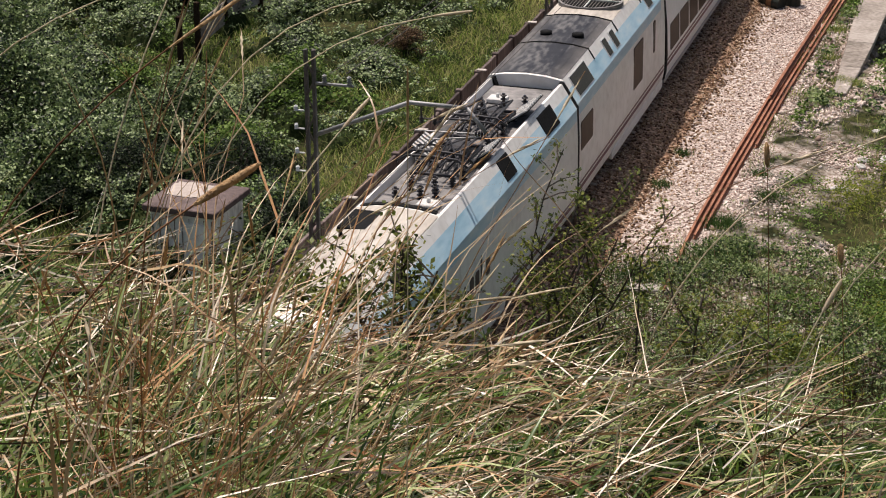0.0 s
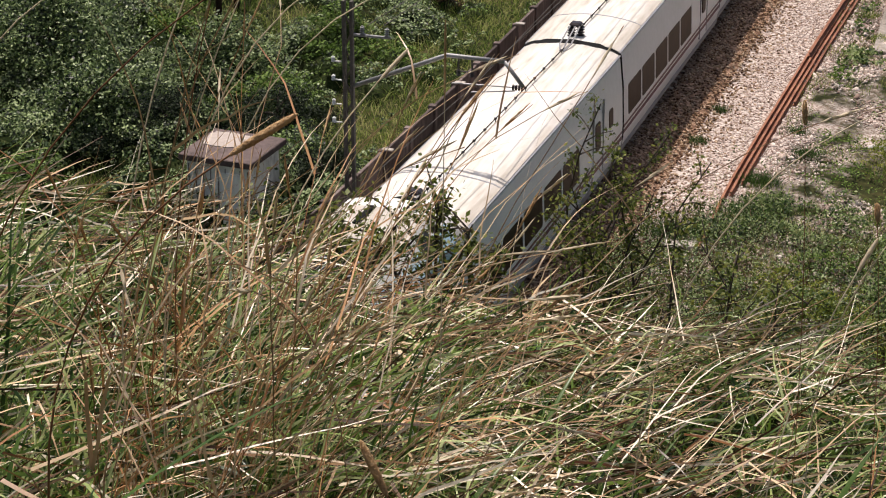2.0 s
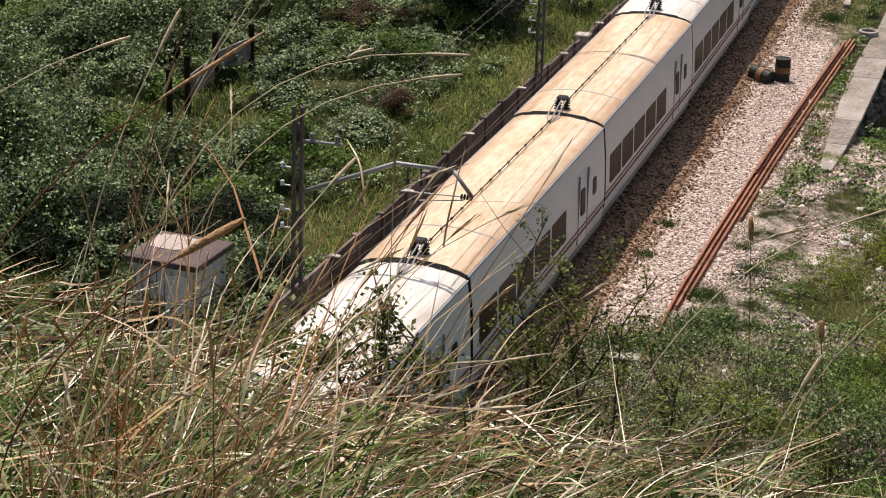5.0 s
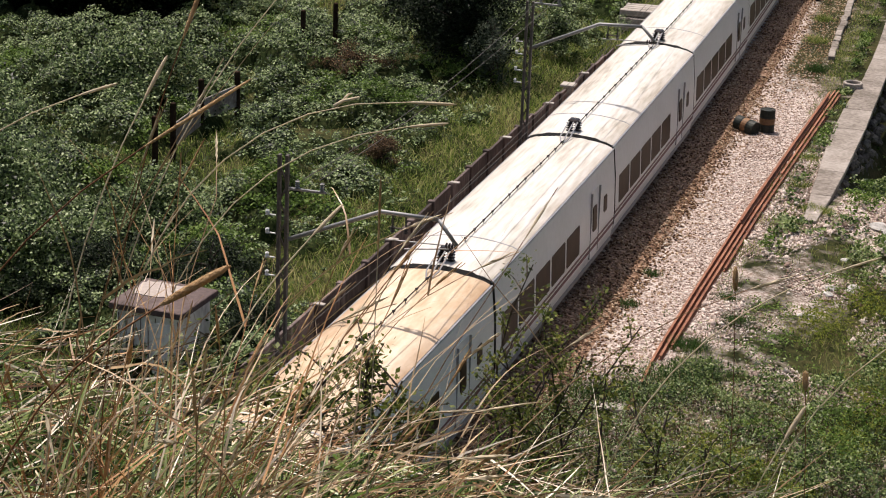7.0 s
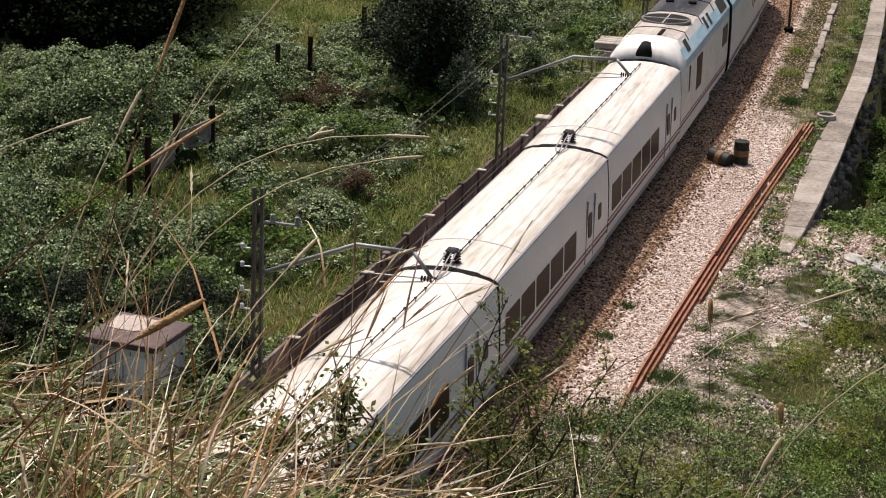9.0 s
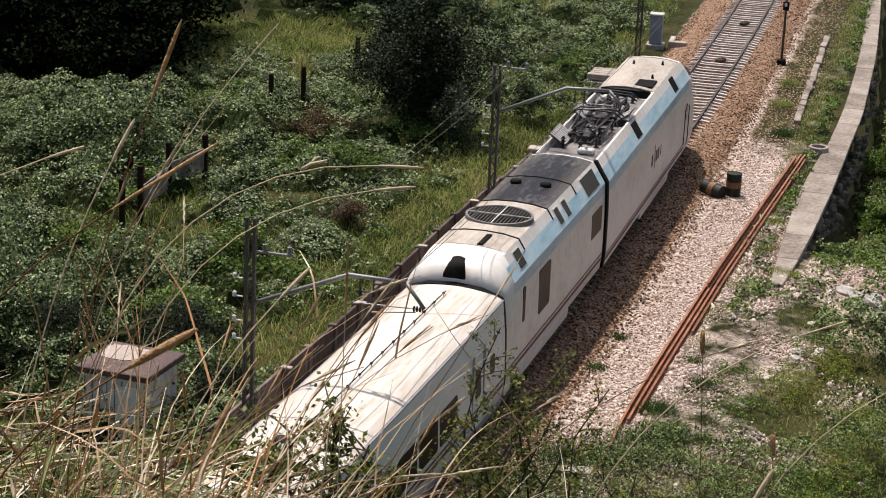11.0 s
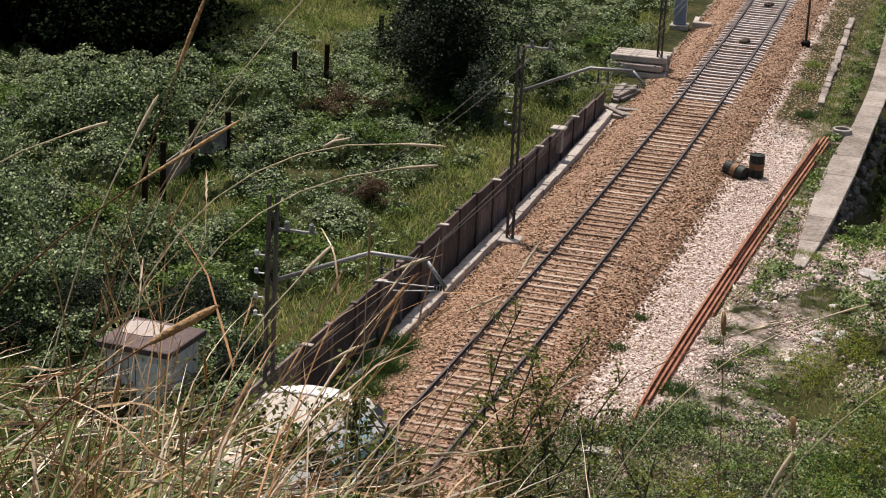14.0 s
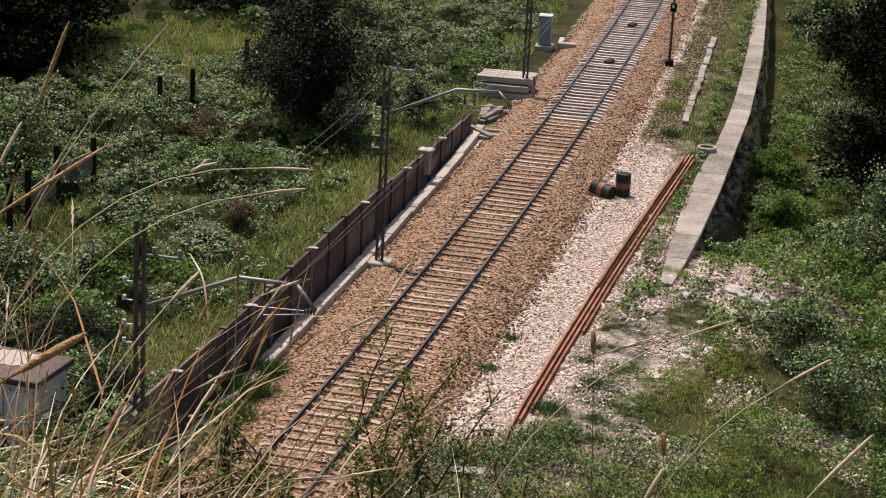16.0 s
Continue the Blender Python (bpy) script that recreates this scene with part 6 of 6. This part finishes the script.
# --- shrubs on the brow
def shrub(x, y, z0, stems, seed, leaf=.034, per=36):
    rng = np.random.default_rng(seed)
    s = empty("shrub", pose(x, y, z0))
    tagged(s, "twiggy green shrub with small leaves on the brow", "shrub", group="shrubs on the brow")
    pts = []
    for tip in stems:
        tip = Vector(tip) - Vector((x, y, z0))
        base = Vector((rng.normal(0, .12), rng.normal(0, .12), 0))
        L = (tip - base).length
        side = Vector((rng.normal(0, .10), rng.normal(0, .10), 0)) * L
        path = [base.lerp(tip, k / 6) + side * math.sin(k / 6 * math.pi) for k in range(7)]
        b = bmesh.new()
        tube(b, path, .016, 5, .25)
        for j in range(16):
            k = .30 + .70 * j / 16
            i = min(5, int(k * 6))
            q = path[i].lerp(path[i + 1], k * 6 - i)
            d = Vector((rng.normal(0, 1), rng.normal(0, 1), rng.uniform(.1, 1.0))).normalized()
            e = q + d * (.16 + .28 * rng.random()) * (1.15 - k * .6)
            tube(b, [q, q.lerp(e, .5) + Vector((0, 0, .02)), e], .006, 4, .4)
            for g in range(per):
                w = rng.uniform(.25, 1.0)
                pts.append(list(q.lerp(e, w) + Vector(rng.normal(0, .03, 3))))
        part("stem", b, M_BARK, s)
    v, f = leaves(rng, np.array(pts), leaf, .4, .6)
    o = mesh_object("foliage", v, f, M_SAPLEAF)
    o.parent = s


def brow(x, y):
    return float(height(x, y))


shrub(10.72, 13.2, brow(10.72, 13.2), [(10.46, 13.3, 16.20), (10.93, 13.36, 16.02), (11.22, 13.35, 15.85), (10.62, 13.2, 15.95), (10.75, 13.1, 15.75), (10.35, 13.0, 15.7), (11.05, 13.1, 15.55), (10.2, 13.1, 15.45), (10.85, 13.3, 15.6), (10.55, 13.3, 15.8)], 21)
shrub(10.95, 7.9, brow(10.95, 7.9), [(10.92, 7.9, 17.56), (11.05, 7.95, 17.6), (11.2, 7.95, 17.52), (10.80, 7.85, 17.5), (11.32, 8.0, 17.42)], 22, .03)
shrub(10.5, 7.9, brow(10.5, 7.9), [(10.52, 7.8, 17.6), (10.4, 7.85, 17.5), (10.62, 7.8, 17.52)], 23, .03)
shrub(11.9, 11.5, brow(11.9, 11.5), [(11.75, 11.5, 16.05), (12.0, 11.4, 15.9), (12.2, 11.5, 15.8), (11.5, 11.6, 16.0)], 24, .03)


# ---------------------------------------------------------------- grass on the brow, close to the camera
def polar(rng, n, d0, d1, a0, a1):
    d = np.sqrt(rng.uniform(d0 ** 2, d1 ** 2, n))
    a = np.radians(rng.uniform(a0, a1, n))
    return EYE[0] - d * np.sin(a), EYE[1] + d * np.cos(a), d, np.degrees(a)


# Low blades and litter whose dark colour carries the shade deep in the grass.
M_LITTERSHADE = leafmat("under_grass_shade", [(0.012, 0.02, 0.005), (0.03, 0.045, 0.01), (0.07, 0.05, 0.02)], 0.7, 0.1, big=1.2)


M_RUSTGRASS = leafmat("rusty_straw", [(0.08, 0.030, 0.013), (0.27, 0.115, 0.045), (0.50, 0.28, 0.125), (0.74, 0.55, 0.33)], 0.5, 0.08, 0.35, big=1.2)
M_FRESH = leafmat("fresh_shining_blade", [(0.02, 0.05, 0.008), (0.075, 0.14, 0.022), (0.19, 0.28, 0.05), (0.50, 0.56, 0.26)], 0.32, 0.28, 0.5, big=1.2)


def near_grass():
    rng = np.random.default_rng(31)
    right = math.radians(-15)

    def az(n, k):
        """Mostly leaning across the slope to the east, with a spread."""
        return right + rng.normal(0, k, n)

    for name, label, material, n, l0, l1, w0, w1, r0, r1, b0, b1, k, lift in (
            ("green_grass", "long green grass blades on the brow", M_GREEN, 14000, .10, .28, .006, .014, .5, 1.5, .4, 2.0, 1.6, .10),
            ("dry_grass", "dry straw coloured grass on the brow", M_STRAW, 1500, .18, .40, .0038, .008, .5, 1.3, .1, 1.2, 1.1, .08),
            ("matted_straw", "matted fallen straw lying in the grass", M_STRAW, 5200, .14, .50, .0036, .0088, -.10, .70, -.15, .3, .8, .36),
            ("broad_green_grass", "broad fresh green grass blades on the brow", M_GREEN, 3800, .16, .38, .009, .018, .8, 1.5, .6, 2.2, 1.6, .06),
            ("fallen_red_straw", "fallen red-brown straw lying in the grass", M_RUSTGRASS, 1500, .12, .45, .004, .0085, -.2, .7, -.2, .4, .8, .34),
            ("fresh_grass", "shining fresh green blades in tufts", M_FRESH, 4200, .16, .38, .008, .016, .6, 1.45, .5, 2.0, 1.5, .20),
            ("leaf_litter", "short grass and litter darkened for the shade under the brow grass", M_LITTERSHADE, 9000, .10, .26, .008, .018, .2, 1.3, .3, 1.5, 2.0, .02),
            ("red_brown_stems", "thin red-brown grass stems", M_REDSTEM, 260, .25, .50, .0045, .008, .6, 1.3, .1, .9, .9, .1)):
        x, y, d, a = polar(rng, n, 3.3, 8.2, -6, 36)
        gap = smooth(vnoise(x, y, 2.6, 44), .22, .5)
        clump = np.clip(smooth(vnoise(x, y, 2.4, 43), .45, .7) + .4 * smooth(-a, -14, -6) + .35 * smooth(a, 20, 27), 0, 1) if name == "fresh_grass" else (vnoise(x, y, 1.6, 41) + .35 * smooth(-a, -14, -6)) * (.25 + .75 * gap) if "green" in name else np.ones(n) if name == "leaf_litter" else 1 - .5 * vnoise(x, y, 1.6, 41) - .4 * smooth(-a, -15, -8) + .3 * smooth(a, 18, 24) * (1 - 1.8 * smooth(d, 4.6, 6.0))
        keep = rng.random(n) < clump * 1.5
        x, y, a = x[keep], y[keep], a[keep]
        m = len(x)
        base = np.stack([x, y, height(x, y) + lift * (1 + .35 * smooth(a, 18, 24)) * rng.random(m) ** (.9 if lift > .3 else 1.5)], 1)
        tall = (.75 + .55 * vnoise(x, y, .8, 42)) * (1 - .15 * smooth(a, 18, 27))
        v, f = blades(rng, base, rng.uniform(l0, l1, m) * tall, rng.uniform(w0, w1, m), az(m, k), rng.uniform(r0, r1, m), rng.uniform(b0, b1, m), 5, .05 if material is M_STRAW or material is M_RUSTGRASS else .10)
        tagged(mesh_object(name, v, f, material), label, "grass", kind="stuff")
    # high green blades on the western bank
    n = 1500
    x, y, d, a = polar(rng, n, 4.0, 6.6, 17, 34)
    keep = rng.random(n) < smooth(a, 17.5, 26) * smooth(vnoise(x, y, 2.2, 46), .3, .6)
    x, y = x[keep], y[keep]
    m = len(x)
    v, f = blades(rng, np.stack([x, y, height(x, y)], 1), rng.uniform(.40, .95, m), rng.uniform(.006, .015, m), right + rng.normal(0, 1.3, m), rng.uniform(1.1, 1.5, m), rng.uniform(.3, 2.0, m), 7, .08)
    tagged(mesh_object("high_green_grass", v, f, M_FRESH), "high fresh green grass on the western bank", "grass", kind="stuff")
    # tall sparse stems, thickest to the west
    for name, label, material, n, l0, l1, r0, r1, b0, b1 in (
            ("tall_dry_stems", "tall dry reddish grass stems", M_REDSTEM, 170, .35, .75, .8, 1.4, .1, 1.0),
            ("tall_pale_stems", "tall pale straw stems", M_STRAW, 260, .35, .75, .7, 1.4, .2, 1.3)):
        x, y, d, a = polar(rng, n, 3.3, 6.8, -4, 34)
        keep = rng.random(n) < .40 + .60 * smooth(a, 15, 25)
        x, y = x[keep], y[keep]
        m = len(x)
        base = np.stack([x, y, height(x, y)], 1)
        v, f = blades(rng, base, rng.uniform(l0, l1, m), rng.uniform(.004, .008, m), right + rng.normal(0, .8, m), rng.uniform(r0, r1, m), rng.uniform(b0, b1, m), 7, .12)
        tagged(mesh_object(name, v, f, material), label, "grass", kind="stuff")

    # the rest of the brow, round and behind
    n = 14000
    x, y, d, a = polar(rng, n, .5, 11, 46, 338)
    base = np.stack([x, y, height(x, y) - .01], 1)
    v, f = blades(rng, base, rng.uniform(.15, .42, n), rng.uniform(.006, .013, n), rng.uniform(0, 6.28, n), rng.uniform(.6, 1.5, n), rng.uniform(.3, 1.8, n), 3, .1)
    k = n // 2
    for name, label, material, s in (("brow_grass", "rough green grass covering the brow", M_GREEN, 0), ("brow_straw", "dry straw grass covering the brow", M_STRAW, 1)):
        tagged(mesh_object(name, v[s * k * 8:(s + 1) * k * 8], f[np.isin(f[:, 0] // 8 // k, [s])] - s * k * 8, material), label, "grass", kind="stuff")


near_grass()


def broad_leaf(foot, rise, azimuth, length, width, droop):
    """One broad arching grass leaf with a folded midrib."""
    x, y = foot
    p, n = Vector((0, 0, 0)), 16
    b = bmesh.new()
    rows = []
    for k in range(n + 1):
        u = k / n
        e = rise - droop * u
        d = Vector((math.cos(azimuth) * math.cos(e), math.sin(azimuth) * math.cos(e), math.sin(e)))
        side = Vector((-math.sin(azimuth), math.cos(azimuth), 0))
        up = d.cross(side)
        w = width * .5 * min(1, .35 + 2.5 * u) * (1 - u ** 2.2) + .0003
        rows.append([b.verts.new(p + side * w - up * w * .35), b.verts.new(p), b.verts.new(p - side * w - up * w * .35)])
        p = p + d * (length / n)
    for r0, r1 in zip(rows, rows[1:]):
        for j in (0, 1):
            b.faces.new((r0[j], r0[j + 1], r1[j + 1], r1[j])).smooth = True
    o = part("broad_grass_leaf", b, M_FRESH)
    o.location = (x, y, float(height(x, y)))
    tagged(o, "broad arching fresh green grass leaf", "grass leaf", group="broad grass leaves on the brow")


def tall_grass(foot, azimuth, rise, length, droop, material, seeds, seed, label):
    """A dry grass: kinked stalk, a few withered ribbon leaves, a loose seed head."""
    rng = np.random.default_rng(seed)
    g = empty("dry_grass_plant", pose(foot[0], foot[1], float(height(*foot))))
    tagged(g, label, "grass", group="tall dry grasses on the brow")
    p, pts = Vector((0, 0, 0)), [Vector((0, 0, 0))]
    n, az = 12, azimuth
    for k in range(n):
        e = rise - droop * (k / n) ** 1.6 + rng.normal(0, .05)
        az += rng.normal(0, .09)
        p = p + Vector((math.cos(e) * math.cos(az), math.cos(e) * math.sin(az), math.sin(e))) * (length / n)
        pts.append(p.copy())
    b = bmesh.new()
    tube(b, pts, .0017, 5, .5)
    part("stalk", b, material, g)
    for i in range(int(rng.integers(3, 6))):
        q = np.array(pts[int(rng.integers(4, 11))])[None]
        v, f = blades(rng, q, np.array([rng.uniform(.2, .5)]), np.array([rng.uniform(.003, .007)]), np.array([az + rng.normal(0, 1.2)]), np.array([rng.uniform(.6, 1.4)]), np.array([rng.uniform(.0, 1.0)]), 7, .07)
        o = mesh_object("leaf_blade", v, f, material)
        o.parent = g
    b, w, n = bmesh.new(), rng.uniform(.0020, .0038), 9
    e = (pts[-1] - pts[-3]).normalized()
    u = e.orthogonal().normalized()
    t = e.cross(u)
    rings = [[b.verts.new(pts[-2] + e * (.11 * k / n) + (u * math.cos(j * math.tau / 6) + t * math.sin(j * math.tau / 6)) * w * math.sin(math.pi * (k + .4) / (n + .8)) * rng.uniform(.35, 1.5)) for j in range(6)] for k in range(n + 1)]
    for r0, r1 in zip(rings, rings[1:]):
        for j in range(6):
            b.faces.new((r0[j], r0[(j + 1) % 6], r1[(j + 1) % 6], r1[j]))
    b.faces.new(rings[0][::-1]), b.faces.new(rings[-1])
    part("seed_head", b, seeds, g)


stalk_rng = random.Random(12)
for i in range(72):
    d, a = stalk_rng.uniform(3.2, 5.0), math.radians(stalk_rng.triangular(17, 31, 26))
    foot = (EYE[0] - d * math.sin(a), EYE[1] + d * math.cos(a))
    if i % 2:
        tall_grass(foot, stalk_rng.gauss(-.1, 1.1), stalk_rng.uniform(1.1, 1.5), stalk_rng.uniform(.7, 1.45), stalk_rng.uniform(.0, .7), M_RUSTGRASS, M_SEED, 400 + i, "tall rusty brown dry grass with withered leaves")
    else:
        tall_grass(foot, stalk_rng.gauss(-.1, .7), stalk_rng.uniform(1.15, 1.5), stalk_rng.uniform(.9, 1.7), stalk_rng.uniform(.4, 1.4), M_STRAW, M_PALESEED, 400 + i, "tall arching pale grass with a feathery head")

leaf_rng = random.Random(8)
for i in range(60):
    d, a = leaf_rng.uniform(3.1, 5.6), math.radians(leaf_rng.uniform(5, 31))
    broad_leaf((EYE[0] - d * math.sin(a), EYE[1] + d * math.cos(a)), leaf_rng.uniform(.9, 1.4), leaf_rng.uniform(-1.6, 1.4), leaf_rng.uniform(.30, .65), leaf_rng.uniform(.013, .024), leaf_rng.uniform(.5, 1.7))


def stem(foot, neck, tip, r, head_r=.006, material=M_PALESEED, head_material=M_PALESEED, label="tall pale grass with a seed head"):
    """One tall stem from its foot to its neck, with a seed head from neck to tip."""
    foot, neck, tip = Vector((*foot, float(height(*foot)))), Vector(neck), Vector(tip)
    s = empty("tall_grass", Matrix.Translation(foot))
    tagged(s, label, "grass", group="tall grasses on the brow")
    d, t = neck - foot, tip - neck
    c = d - t.normalized() * d.length * .45
    n = 14
    path = [c * 2 * (k / n) * (1 - k / n) + d * (k / n) ** 2 for k in range(n + 1)]
    b = bmesh.new()
    tube(b, path + [d + t * .5], r, 6, .6)
    part("stalk", b, material, s)
    if not head_r:
        return
    e, head = t.normalized(), t.length
    a = e.orthogonal().normalized()
    g = e.cross(a)
    b = bmesh.new()
    prof = [(0, .3), (.1, .7), (.3, .95), (.6, 1.0), (.85, .8), (.95, .5), (1, .1)]
    rings = [[b.verts.new(d + t * u + (a * math.cos(j * math.tau / 9) + g * math.sin(j * math.tau / 9)) * head_r * .75 * w) for j in range(9)] for u, w in prof]
    for r0, r1 in zip(rings, rings[1:]):
        for j in range(9):
            f = b.faces.new((r0[j], r0[(j + 1) % 9], r1[(j + 1) % 9], r1[j]))
            f.smooth = True
    h = part("seed_head", b, head_material, s)
    rnd = random.Random(int(head * 1e4))
    b = bmesh.new()
    for j in range(420):
        u = rnd.random()
        o = (a * rnd.gauss(0, 1) + g * rnd.gauss(0, 1)).normalized()
        w0 = np.interp(u, *zip(*prof)) * head_r
        p0 = d + t * u + o * w0 * .6
        p1 = p0 + (o + e * 1.2).normalized() * w0 * .8
        w = e.cross(o) * head_r * .07
        b.faces.new([b.verts.new(q) for q in (p0 - w, p0 + w, p1)])
    part("bristles", b, head_material, h)


FOX = "dry grass with a thick tawny foxtail head"
stem((12.33, 2.55), (12.49, 2.57, 19.90), (12.57, 2.63, 19.95), .0022, .0085, M_REDSTEM, M_SEED, FOX)
stem((12.80, 2.45), (12.755, 2.465, 19.46), (12.71, 2.48, 19.535), .0024, .0085, M_REDSTEM, M_SEED, FOX)
stem((12.0, 3.35), (12.50, 3.68, 19.92), (12.58, 3.72, 19.915), .0017, .004)
stem((12.1, 3.40), (12.50, 3.67, 19.875), (12.57, 3.71, 19.88), .0016, .004)
stem((11.5, 3.3), (11.93, 3.47, 19.92), (11.99, 3.51, 19.94), .0018, .004)
stem((12.3, 2.2), (12.60, 2.27, 20.22), (12.71, 2.35, 20.30), .0016, .0032, M_REDSTEM, M_SEED, "dry grass with a ragged brown seed head")
stem((12.0, 3.45), (12.25, 3.65, 20.10), (12.3, 3.69, 20.17), .0016, .002)
stem((12.0, 3.5), (12.09, 3.58, 20.02), (12.13, 3.63, 20.17), .0018, .006, M_REDSTEM, M_SEED, "dry grass with a feathery brown seed head")
stem((12.9, 3.6), (13.30, 3.76, 19.67), (13.38, 3.79, 19.70), .0018, .003)
stem((13.13, 3.7), (13.125, 3.74, 19.615), (13.12, 3.75, 19.66), .0012, .007, M_REDSTEM, M_SEED, "thin grass with a short brown spike")
stem((13.27, 3.66), (13.275, 3.70, 19.455), (13.27, 3.71, 19.49), .0012, .007, M_REDSTEM, M_SEED, "thin grass with a short brown spike")
stem((12.86, 2.3), (12.872, 2.36, 20.09), (12.87, 2.37, 20.19), .0010, .002, M_PALESEED, M_SEED)
stem((13.15, 3.6), (13.25, 3.66, 19.37), (13.28, 3.69, 19.43), .0018, .006)
stem((13.5, 3.65), (13.56, 3.69, 19.43), (13.65, 3.74, 19.53), .0019, .0055)
stem((13.35, 3.7), (13.48, 3.75, 19.60), (13.56, 3.78, 19.65), .0015, .004)
stem((11.95, 3.4), (12.02, 3.56, 19.90), (12.05, 3.6, 19.98), .0020, .005)
stem((12.2, 3.3), (12.38, 3.5, 19.70), (12.42, 3.55, 19.75), .0020, .005)
broad_leaf((11.944, 1.90), 1.40, .10, 1.30, .026, .9)
broad_leaf((12.05, 1.787), 1.30, .30, 1.14, .015, .7)
broad_leaf((12.22, 1.85), 1.42, .35, 1.2, .018, 1.1)


# ---------------------------------------------------------------- what moves
def motions():
    for v, off, turned in VEHICLES:
        rows = []
        for i in range(33):
            t = i * 0.5
            y = float(np.interp(t, *zip(*TRAIN))) + off
            rows.append((t, pose(bend(y), y, 0, 0, 0, math.degrees(2 * CURVE * (y - 70)) + (180 if turned else 0))))
        walk(v, rows)


motions()
